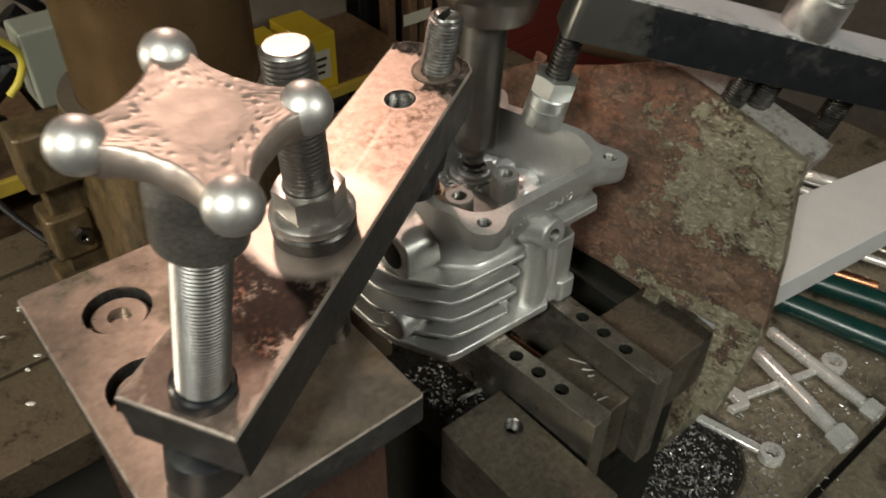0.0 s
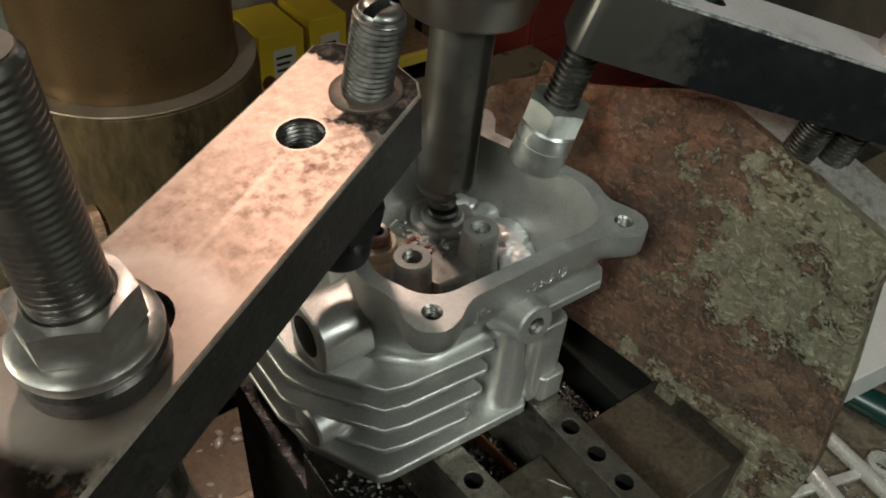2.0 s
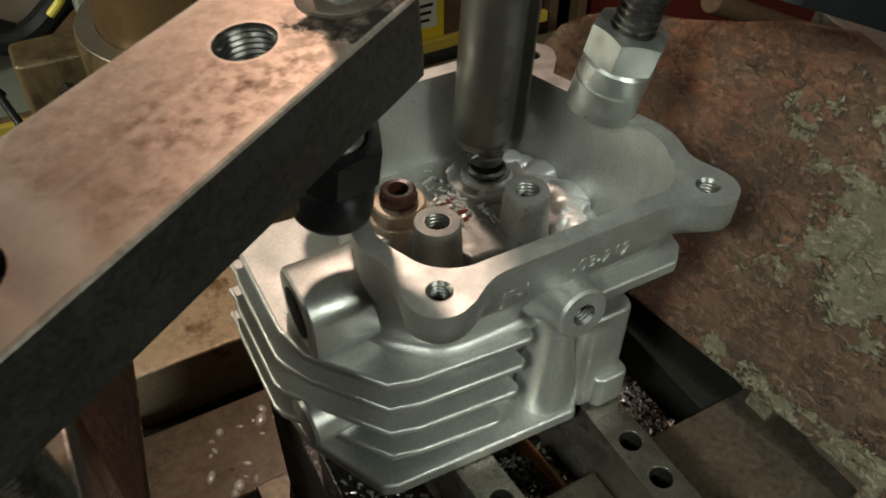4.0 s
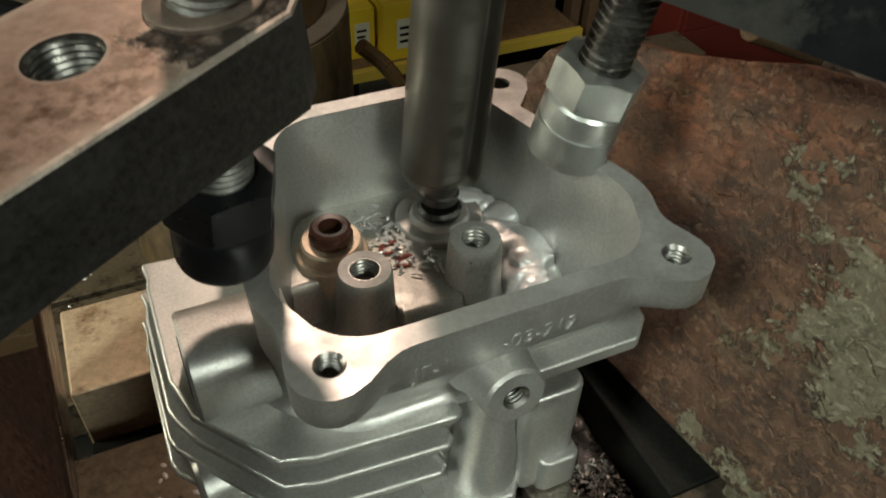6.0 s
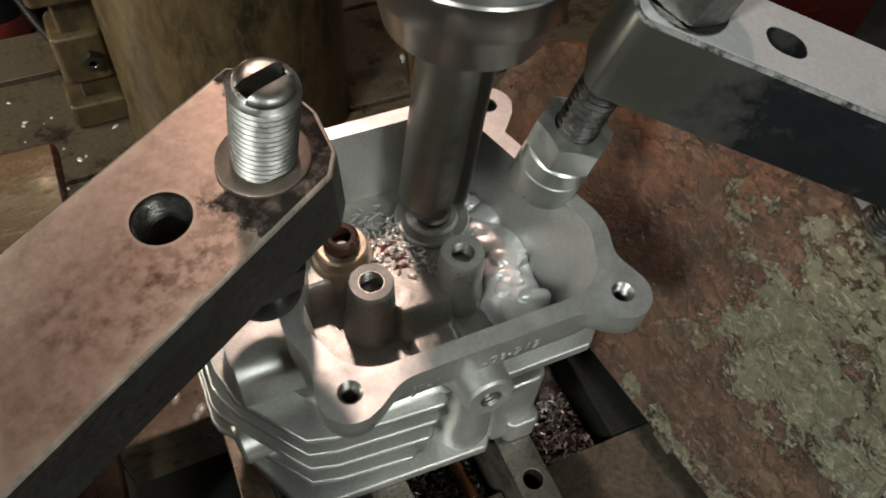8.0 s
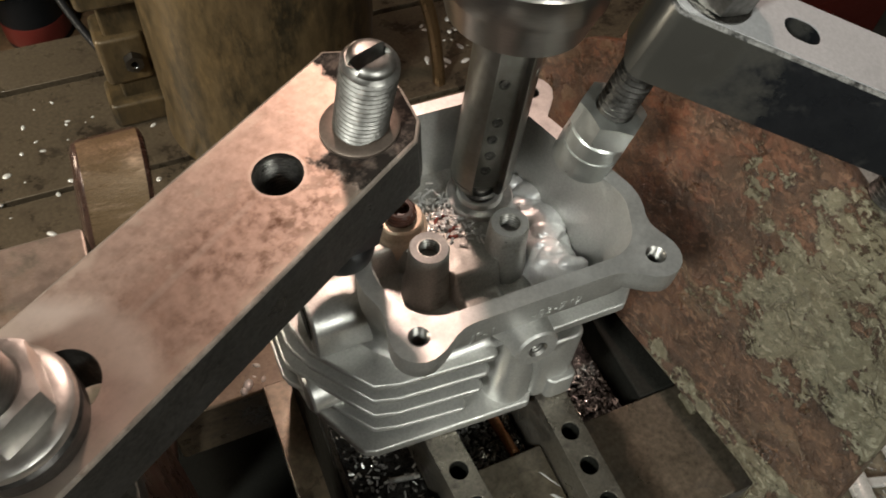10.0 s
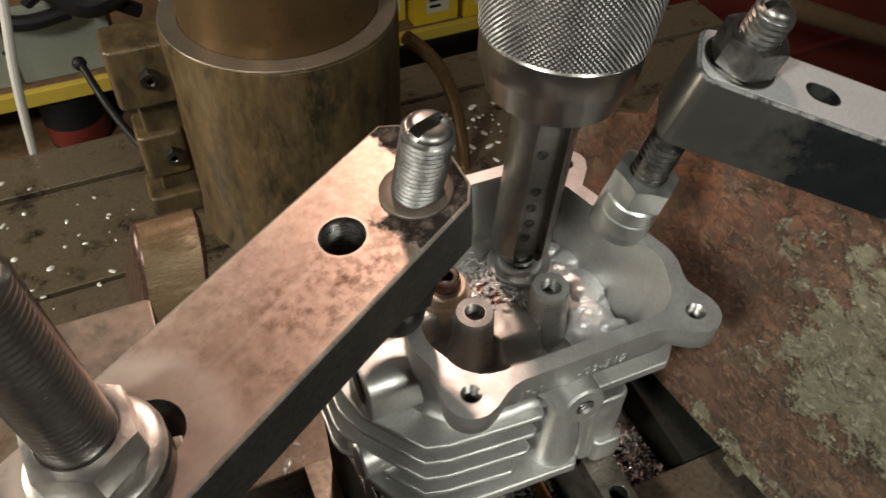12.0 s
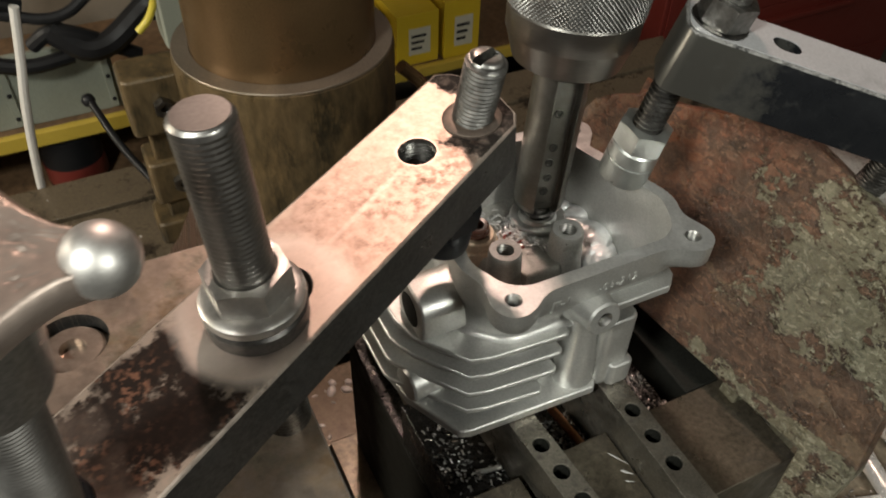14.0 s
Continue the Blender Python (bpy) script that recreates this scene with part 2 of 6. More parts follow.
BAR_SIDE = shader("worn_black_bar", (0.010, 0.011, 0.013), 0.2, 0.32, spots=[((0.05, 0.05, 0.048), 0.1, 0.36, 0.5)], spot_scale=50, spot_edge=(0.52, 0.70), grain=0.1, bump=0.15, bump_scale=180)


def bare_end(mat):
    """Paint worn down to grey steel on the first centimetres of the bar, with a ragged border."""
    nt = mat.node_tree
    nodes, links = nt.nodes, nt.links
    bsdf = nodes["Principled BSDF"]
    tex = nodes.new("ShaderNodeTexCoord")
    split = nodes.new("ShaderNodeSeparateXYZ")
    links.new(tex.outputs["Object"], split.inputs[0])
    rag = nodes.new("ShaderNodeTexNoise")
    rag.inputs["Scale"].default_value, rag.inputs["Detail"].default_value, rag.inputs["Roughness"].default_value = 45, 10, 0.68
    links.new(tex.outputs["Object"], rag.inputs["Vector"])
    edge = nodes.new("ShaderNodeMath")
    edge.operation, edge.inputs[1].default_value = "MULTIPLY_ADD", 0.09
    links.new(rag.outputs[0], edge.inputs[0])
    links.new(split.outputs[0], edge.inputs[2])
    mask = nodes.new("ShaderNodeMapRange")
    links.new(edge.outputs[0], mask.inputs[0])
    for k, value in enumerate((0.058, 0.078, 0.9, 0.0)):
        mask.inputs[k + 1].default_value = value
    for socket, value in (("Base Color", (0.115, 0.112, 0.10, 1)), ("Metallic", 0.8), ("Roughness", 0.34)):
        m = nodes.new("ShaderNodeMix")
        a, b, out = (6, 7, 2) if socket == "Base Color" else (2, 3, 0)
        m.data_type = "RGBA" if socket == "Base Color" else "FLOAT"
        links.new(mask.outputs[0], m.inputs[0])
        links.new(bsdf.inputs[socket].links[0].from_socket, m.inputs[a])
        m.inputs[b].default_value = value
        links.new(m.outputs[out], bsdf.inputs[socket])


bare_end(BAR_SIDE)
TOOL = shader("tool_steel", (0.31, 0.30, 0.275), 1.0, 0.36, grain=0.06, grain_scale=300, bump=0.03, spot_scale=70, rough_var=0.03)
COLLAR = shader("turned_steel", (0.42, 0.40, 0.37), 1.0, 0.30, grain=0.04, grain_scale=300, bump=0.012, bump_scale=160, spot_scale=30, rough_var=0.02, stretch=(1, 1, 8))
KNURL = shader("knurled_steel", (0.20, 0.195, 0.185), 1.0, 0.50, grain=0.1, bump=0.0, spot_scale=60)


def rusted_paint():
    """Olive-grey paint that flakes off brown rust in small angular chips; more paint is left on the lower near end of the casting."""
    mat = shader("rusted_green_paint", (0.172, 0.160, 0.108), 0.0, 0.48, grain=0.2, grain_scale=300, bump=0.0, spot_scale=60)
    nt = mat.node_tree
    nodes, links = nt.nodes, nt.links
    bsdf = nodes["Principled BSDF"]
    paint = bsdf.inputs["Base Color"].links[0].from_socket
    tex = nodes.new("ShaderNodeTexCoord")

    def noise_at(scale, detail, distort=0.0, rough=0.62, where=None):
        n = nodes.new("ShaderNodeTexNoise")
        n.inputs["Scale"].default_value, n.inputs["Detail"].default_value = scale, detail
        n.inputs["Distortion"].default_value, n.inputs["Roughness"].default_value = distort, rough
        links.new(where or tex.outputs["Object"], n.inputs["Vector"])
        return n.outputs[0]

    def calc(op, a, b):
        m = nodes.new("ShaderNodeMath")
        m.operation = op
        for sock, val in zip(m.inputs, (a, b)):
            if isinstance(val, (int, float)):
                sock.default_value = val
            else:
                links.new(val, sock)
        return m.outputs[0]

    def ramp(fac, lo, hi, a=0.0, b=1.0):
        m = nodes.new("ShaderNodeMapRange")
        links.new(fac, m.inputs[0])
        m.inputs[1].default_value, m.inputs[2].default_value, m.inputs[3].default_value, m.inputs[4].default_value = lo, hi, a, b
        return m.outputs[0]

    def mix(fac, a, b, mode="MIX"):
        m = nodes.new("ShaderNodeMix")
        m.data_type, m.blend_type = "RGBA", mode
        if isinstance(fac, float):
            m.inputs[0].default_value = fac
        else:
            links.new(fac, m.inputs[0])
        for sock, val in ((m.inputs[6], a), (m.inputs[7], b)):
            if isinstance(val, tuple):
                sock.default_value = (*val, 1)
            else:
                links.new(val, sock)
        return m.outputs[2]

    def bend(scale, amount, source):
        warp = nodes.new("ShaderNodeTexNoise")
        warp.inputs["Scale"].default_value, warp.inputs["Detail"].default_value = scale, 5
        links.new(tex.outputs["Object"], warp.inputs["Vector"])
        out = nodes.new("ShaderNodeVectorMath")
        out.operation, out.inputs[1].default_value = "MULTIPLY_ADD", (amount, amount, amount)
        links.new(warp.outputs["Color"], out.inputs[0])
        links.new(source, out.inputs[2])
        return out.outputs[0]

    # flakes lie in a slanting grain, so the cells are stretched along it
    lie = nodes.new("ShaderNodeMapping")
    lie.inputs["Rotation"].default_value, lie.inputs["Scale"].default_value = (0.7, 0.2, 0.0), (1.0, 0.75, 1.5)
    links.new(tex.outputs["Object"], lie.inputs[0])
    bent = bend(180, 0.010, lie.outputs[0])

    def cells(scale, feature="F1", out="Color"):
        v = nodes.new("ShaderNodeTexVoronoi")
        v.feature = feature
        v.inputs["Scale"].default_value = scale
        links.new(bent, v.inputs["Vector"])
        return v.outputs[out]

    big, small, tiny = cells(105), cells(270), cells(640)
    rim_big, rim_small = cells(105, "DISTANCE_TO_EDGE", "Distance"), cells(270, "DISTANCE_TO_EDGE", "Distance")
    split = nodes.new("ShaderNodeSeparateXYZ")
    links.new(tex.outputs["Object"], split.inputs[0])
    py, pz = split.outputs[1], split.outputs[2]
    # rust: dark wet umber, brown and orange, each flake with its own tone
    rust = mix(ramp(noise_at(30, 8), 0.38, 0.62), (0.034, 0.022, 0.014), (0.125, 0.070, 0.041))
    red = calc("MULTIPLY", ramp(py, -0.045, 0.03, 0.10, 0.8), ramp(noise_at(42, 8), 0.42, 0.58, 0.0, 1.0))
    # redder upwards: orange rust, plus the warm lamp's grazing light put into its colour
    red = calc("MULTIPLY", red, ramp(pz, 0.135, 0.19, 0.45, 1.0))
    rust = mix(red, rust, (0.27, 0.105, 0.052))
    rust = mix(ramp(small, 0.15, 0.9, 0.0, 0.8), rust, (0.040, 0.025, 0.017))
    rust = mix(ramp(tiny, 0.62, 0.9, 0.0, 0.7), rust, (0.22, 0.13, 0.078))
    rust = mix(ramp(big, 0.70, 0.90, 0.0, 0.6), rust, (0.17, 0.115, 0.07))
    # paint: pale chips with dirty olive ones between
    paint = mix(ramp(noise_at(36, 9), 0.40, 0.64, 0.0, 0.7), paint, (0.125, 0.108, 0.065))
    paint = mix(ramp(small, 0.2, 0.9, 0.0, 0.5), paint, (0.115, 0.095, 0.058))
    paint = mix(ramp(tiny, 0.66, 0.9, 0.0, 0.45), paint, (0.40, 0.385, 0.28))
    strip = calc("MULTIPLY", ramp(pz, 0.1195, 0.1245, 1.0, 0.0), ramp(py, -0.03, 0.012, 1.0, 0.2))
    field = calc("MULTIPLY", ramp(pz, 0.128, 0.160, 0.15, 1.0), ramp(py, -0.050, 0.040, 1.0, 0.0))
    zone = calc("MAXIMUM", strip, field)
    score = calc("ADD", calc("MULTIPLY", big, 0.16), calc("MULTIPLY", small, 0.20))
    score = calc("ADD", score, calc("MULTIPLY", calc("SUBTRACT", tiny, 0.5), 0.12))
    score = calc("ADD", score, calc("MULTIPLY", noise_at(44, 12, 0.5, 0.66), 1.15))
    score = calc("ADD", score, calc("MULTIPLY", zone, 0.46))
    bare = ramp(score, 1.10, 1.125)
    lip = ramp(calc("ABSOLUTE", calc("SUBTRACT", score, 1.085), 0), 0.0, 0.022, 0.8, 0.0)
    rust = mix(lip, rust, (0.014, 0.010, 0.007))
    crack = calc("MULTIPLY", ramp(rim_big, 0.0, 0.07, 1.0, 0.0), ramp(noise_at(70, 4), 0.46, 0.58))
    fine = calc("MULTIPLY", ramp(rim_small, 0.0, 0.09, 1.0, 0.0), ramp(noise_at(120, 4), 0.48, 0.60))
    crack = calc("MAXIMUM", crack, calc("MULTIPLY", fine, 0.8))
    colour = mix(bare, rust, paint)
    colour = mix(calc("MULTIPLY", crack, 0.38), colour, (0.026, 0.017, 0.011))
    links.new(colour, bsdf.inputs["Base Color"])
    links.new(ramp(noise_at(60, 8), 0.35, 0.65, 0.26, 0.55), bsdf.inputs["Roughness"])
    b = nodes.new("ShaderNodeBump")
    b.inputs["Strength"].default_value, b.inputs["Distance"].default_value = 1.0, 0.0018
    relief = calc("ADD", calc("MULTIPLY", bare, 0.7), calc("MULTIPLY", noise_at(170, 12, 0.2, 0.72), 1.1))
    relief = calc("SUBTRACT", relief, calc("MULTIPLY", crack, 0.25))
    relief = calc("ADD", relief, calc("MULTIPLY", small, 1.3))
    links.new(calc("ADD", relief, calc("MULTIPLY", big, 1.2)), b.inputs["Height"])
    links.new(b.outputs[0], bsdf.inputs["Normal"])
    return mat


RUST = rusted_paint()
BROWN_BLOCK = shader("wet_brown_iron", (0.085, 0.045, 0.032), 0.35, 0.30, spots=[((0.05, 0.030, 0.024), 0.4, 0.27, 0.3)], spot_scale=70, grain=0.2, bump=0.4, bump_scale=260, stretch=(1, 1, 0.25))
PLATE = shader("worn_base_plate", (0.38, 0.31, 0.255), 0.82, 0.36, spots=[((0.15, 0.10, 0.06), 0.25, 0.5, 0.4), ((0.12, 0.105, 0.075), 0.1, 0.40, 0.5)], spot_scale=30, grain=0.1, grain_scale=350, bump=0.12, bump_scale=500)
VISE = shader("oily_vise_steel", (0.165, 0.142, 0.108), 0.8, 0.36, spots=[((0.05, 0.042, 0.035), 0.45, 0.35, 0.4)], spot_scale=42, grain=0.18, grain_scale=400, bump=0.25, bump_scale=420)
PARALLEL = shader("parallel_steel", (0.30, 0.275, 0.23), 0.9, 0.34, spots=[((0.07, 0.06, 0.05), 0.3, 0.4, 0.5)], spot_scale=60, grain=0.12, bump=0.12)
# near-black: shade in holes, slots and gaps as a colour; also plain dark iron
DARK = shader("near_black_shade_and_iron", (0.012, 0.012, 0.010), 0.0, 0.7, gloss=0.12, grain=0.2, bump=0.2)
SWARF = shader("metal_swarf", (0.86, 0.85, 0.84), 0.35, 0.32, grain=0.08, bump=0.0, vary=0.25)
OILY_SWARF = shader("oily_swarf", (0.66, 0.65, 0.63), 0.6, 0.28, grain=0.2, bump=0.0, vary=0.9)
SLUDGE = shader("oily_swarf_bed", (0.020, 0.019, 0.018), 0.3, 0.30, spots=[((0.12, 0.115, 0.11), 0.25, 0.25, 0.9)], spot_scale=240, spot_edge=(0.56, 0.62), grain=0.4, bump=0.9, bump_scale=300)
TABLE = shader("machine_table_iron", (0.155, 0.120, 0.080), 0.35, 0.34, spots=[((0.040, 0.030, 0.022), 0.3, 0.22, 0.25)], spot_scale=20, grain=0.15, grain_scale=260, bump=0.2, bump_scale=350)
TABLE_TOP = shader("littered_table_iron", (0.215, 0.185, 0.135), 0.4, 0.36, spots=[((0.07, 0.058, 0.043), 0.3, 0.25, 0.3)], spot_scale=24, grain=0.18, grain_scale=260, bump=0.3, bump_scale=320)
# table iron made far paler: lamplight on the rear land is in its colour
TAN_IRON = shader("lamplit_tan_iron", (0.62, 0.47, 0.32), 0.4, 0.42, spots=[((0.24, 0.15, 0.08), 0.15, 0.4, 0.3)], spot_scale=40, grain=0.1, grain_scale=260, bump=0.15, bump_scale=320)
COLUMN = shader("brown_painted_column", (0.125, 0.087, 0.043), 0.2, 0.38, spots=[((0.040, 0.031, 0.018), 0.5, 0.34, 0.2), ((0.15, 0.10, 0.045), -0.1, 0.42, 0.2)], spot_scale=32, spot_edge=(0.46, 0.64), grain=0.14, grain_scale=150, bump=0.14, bump_scale=220, stretch=(1, 1, 0.4))
TUBE = shader("oiled_column_tube", (0.16, 0.10, 0.048), 0.6, 0.34, grain=0.12, bump=0.05, spot_scale=14)
RING = shader("column_ring_face", (0.24, 0.20, 0.155), 0.6, 0.42, grain=0.12, bump=0.15, spot_scale=24)
BRASS = shader("warm_machined_collar", (0.60, 0.48, 0.36), 0.45, 0.45, grain=0.08, bump=0.05)
SEAL = shader("brown_rubber_seal", (0.055, 0.022, 0.014), 0.0, 0.30, grain=0.1, bump=0.05)
RED_MARK = shader("red_marker", (0.30, 0.07, 0.05), 0.0, 0.5, bump=0.0)
COPPER = shader("copper_rod", (0.62, 0.30, 0.16), 1.0, 0.3, bump=0.08)
GREEN = shader("green_handle", (0.004, 0.028, 0.024), 0.0, 0.34, grain=0.1, bump=0.08, spot_scale=40)
CHROME = shader("chrome_vanadium", (0.74, 0.73, 0.70), 0.55, 0.26, grain=0.08, bump=0.06)
BRONZE = shader("bronze_casting", (0.185, 0.122, 0.066), 0.3, 0.34, spots=[((0.34, 0.23, 0.15), 0.1, 0.40, 0.5)], spot_scale=45, grain=0.2, bump=0.4, bump_scale=260, stretch=(1, 1, 5))
YELLOW = shader("yellow_carton", (0.62, 0.44, 0.02), 0.0, 0.55, grain=0.06, bump=0.05, spot_scale=12)
PALE = shader("pale_label", (0.55, 0.53, 0.42), 0.0, 0.6, grain=0.05, bump=0.0, spot_scale=20)
OCHRE = shader("yellow_shelf_edge", (0.50, 0.36, 0.05), 0.0, 0.5, grain=0.08, bump=0.05, spot_scale=12)
RED = shader("dark_red_cabinet", (0.14, 0.022, 0.016), 0.0, 0.42, grain=0.12, bump=0.05, spot_scale=9)
GREY_GREEN = shader("grey_green_enamel", (0.27, 0.285, 0.235), 0.0, 0.45, grain=0.1, bump=0.06, spot_scale=12)
WOOD = shader("old_shelf_wood", (0.16, 0.095, 0.05), 0.0, 0.6, grain=0.2, grain_scale=90, bump=0.2, spot_scale=9, stretch=(1, 1, 6))
RUBBER = shader("black_plastic", (0.013, 0.013, 0.014), 0.0, 0.45, gloss=0.2, grain=0.1, bump=0.05)
CABLE_Y = shader("yellow_hose", (0.60, 0.50, 0.06), 0.0, 0.42, grain=0.05, bump=0.0)
CABLE_W = shader("white_cable", (0.55, 0.53, 0.50), 0.0, 0.5, grain=0.05, bump=0.0)
WALLM = shader("workshop_wall", (0.20, 0.17, 0.135), 0.0, 0.7, grain=0.1, grain_scale=20, bump=0.1, bump_scale=60, spot_scale=3)
FLOORM = shader("workshop_floor", (0.11, 0.10, 0.09), 0.0, 0.6, grain=0.15, grain_scale=25, bump=0.1, bump_scale=60, spot_scale=3)


DROPS = shader("shining_drops", (0.80, 0.78, 0.74), 0.2, 0.24, grain=0.05, bump=0.0)
HEEL_STEEL = shader("dull_packing_steel", (0.42, 0.40, 0.37), 0.6, 0.40, spots=[((0.12, 0.10, 0.08), 0.3, 0.45, 0.4)], spot_scale=60, grain=0.1, bump=0.15)
MILLED_PALE = shader("pale_machined_steel", (0.62, 0.62, 0.61), 0.3, 0.4, grain=0.05, bump=0.1)


# ---- building tools: all lengths in millimetres ----
MM = 0.001
TAU = math.tau
frames = {}


def thing(name, m, label, category, group="", kind=""):
    """An Empty that carries a thing's parts. m: its pose in metres."""
    ob = new(name)
    ob.empty_display_size = 0.02
    ob.matrix_world = m
    frames[ob.name] = m
    return tagged(ob, label, category, group, kind)


def finish(bm, smooth=35):
    bmesh.ops.recalc_face_normals(bm, faces=bm.faces)
    limit = radians(smooth)
    for f in bm.faces:
        f.smooth = True
    for e in bm.edges:
        if len(e.link_faces) == 2 and e.calc_face_angle(0) > limit:
            e.smooth = False


def part(name, bm, mats, parent=None, label="", m=None, bevel=0.0, in_world=False, smooth=35, flat=False):
    """Links a bmesh in millimetres as ONE mesh object under a thing or a part. m: its own pose, in metres, in its parent's space."""
    finish(bm, smooth)
    if flat:
        for f in bm.faces:
            f.smooth = False
    bmesh.ops.scale(bm, vec=(MM, MM, MM), verts=bm.verts)
    if in_world and parent is not None:
        bm.transform(frames[parent.name].inverted())
    me = bpy.data.meshes.new(name)
    bm.to_mesh(me)
    bm.free()
    for mat in (mats if isinstance(mats, (list, tuple)) else [mats]):
        me.materials.append(mat)
    ob = new(name, me)
    if parent is not None:
        ob.parent = parent
        frames[ob.name] = frames[parent.name] @ (m or Matrix())
    else:
        frames[ob.name] = m or Matrix()
    if m is not None:
        ob.matrix_basis = m
    if bevel:
        mod = ob.modifiers.new("bevel", "BEVEL")
        mod.width, mod.segments, mod.limit_method, mod.angle_limit = bevel * MM, 2, "ANGLE", radians(40)
        mod.harden_normals = not flat
    if label:
        ob["label"] = label
    return ob


def solo(name, bm, mats, label, category, m=None, bevel=0.0, group="", kind="", smooth=35):
    return tagged(part(name, bm, mats, None, "", m, bevel, smooth=smooth), label, category, group, kind)


def frame_at(origin, z_axis, x_hint=(1, 0, 0)):
    """A pose in metres whose z points along z_axis; origin in millimetres."""
    z = Vector(z_axis).normalized()
    hint = Vector(x_hint) if abs(Vector(x_hint).normalized().dot(z)) < 0.95 else Vector((0, 0, 1))
    x = (hint - z * hint.dot(z)).normalized()
    y = z.cross(x)
    m = Matrix((x, y, z)).transposed().to_4x4()
    m.translation = Vector(origin) * MM
    return m


def add_box(bm, x0, x1, y0, y1, z0, z1, m=None, mat=0):
    vs = [bm.verts.new((x, y, z)) for z in (z0, z1) for x, y in ((x0, y0), (x1, y0), (x1, y1), (x0, y1))]
    for idx in ((3, 2, 1, 0), (4, 5, 6, 7), (0, 1, 5, 4), (1, 2, 6, 5), (2, 3, 7, 6), (3, 0, 4, 7)):
        bm.faces.new([vs[i] for i in idx]).material_index = mat
    if m is not None:
        bmesh.ops.transform(bm, matrix=m, verts=vs)
    return bm


def box(x0, x1, y0, y1, z0, z1, m=None):
    return add_box(bmesh.new(), x0, x1, y0, y1, z0, z1, m)


def add_lathe(bm, profile, n=32, m=None, mat=0, close=True):
    """Turns (radius, height) pairs round z; ends are capped."""
    rings = [[bm.verts.new((r * math.cos(TAU * k / n), r * math.sin(TAU * k / n), z)) for k in range(n)] for r, z in profile]
    for a, b in zip(rings, rings[1:]):
        for k in range(n):
            bm.faces.new((a[k], a[(k + 1) % n], b[(k + 1) % n], b[k])).material_index = mat
    if close:
        for ring in (rings[0], rings[-1]):
            bm.faces.new(ring).material_index = mat
    if m is not None:
        bmesh.ops.transform(bm, matrix=m, verts=[v for ring in rings for v in ring])
    return bm


def lathe(profile, n=32, m=None, close=True):
    return add_lathe(bmesh.new(), profile, n, m, 0, close)


def rod(a, b, r, n=20, bm=None, mat=0):
    """A plain round bar from a to b."""
    a, b = Vector(a), Vector(b)
    m = frame_at(a / MM * MM, b - a)
    m.translation = a
    return add_lathe(bm or bmesh.new(), [(r * 0.9, 0), (r, r * 0.12), (r, (b - a).length - r * 0.12), (r * 0.9, (b - a).length)], n, m, mat)


def thread(r, length, pitch, depth=0.6, n=28, cap=1.0, slot=0.0):
    """A screw thread along z with a chamfered top; slot cuts a screwdriver slot that wide."""
    bm = bmesh.new()
    prof = [(0.0, -depth), (0.18, -depth), (0.5, 0), (0.68, 0)]
    rows = []
    turns = int(length / pitch) + 2
    for t in range(-1, turns):
        for off, dr in prof:
            ring = []
            for k in range(n):
                z = pitch * (t + off + k / n)
                zz = min(max(z, 0), length)
                rr = r + dr if 0 < z < length else r - depth
                rr -= max(0, (zz - (length - cap)) * 0.9)
                ring.append(bm.verts.new((rr * math.cos(TAU * k / n), rr * math.sin(TAU * k / n), zz)))
            rows.append(ring)
    for i, (a, b) in enumerate(zip(rows, rows[1:])):
        for k in range(n - 1):
            bm.faces.new((a[k], a[k + 1], b[k + 1], b[k]))
    step = len(prof)
    for i in range(len(rows) - step - 1):
        a0, a1 = rows[i][n - 1], rows[i + 1][n - 1]
        b0, b1 = rows[i + step][0], rows[i + step + 1][0]
        if len({a0, a1, b0, b1}) == 4:
            bm.faces.new((a0, b0, b1, a1))
    bmesh.ops.remove_doubles(bm, verts=bm.verts, dist=0.004)
    top = r - depth - cap * 0.9
    add_lathe(bm, [(top * 0.98, length - 0.4), (top + depth, length - 0.35), (top + depth * 0.9, length + 0.05)] if not slot else
              [(top * 0.5, length - 4.2), (top + depth, length - 4.1)], n)
    if slot:
        full, w = top + depth, slot / 2
        for side in (-1, 1):
            rings = []
            for share, z in ((1.0, length - 4.2), (1.0, length - 0.4), (0.93, length + 0.5), (0.78, length + 1.1), (0.6, length + 1.4)):
                rr = full * share
                lo = math.asin(min(0.95, w / rr))
                rings.append([bm.verts.new((rr * math.cos(lo + (math.pi - 2 * lo) * k / 12), side * rr * math.sin(lo + (math.pi - 2 * lo) * k / 12), z)) for k in range(13)])
            for p, q in zip(rings, rings[1:]):
                for k in range(13):
                    bm.faces.new((p[k], p[(k + 1) % 13], q[(k + 1) % 13], q[k]))
            bm.faces.new(rings[-1])
    return bm


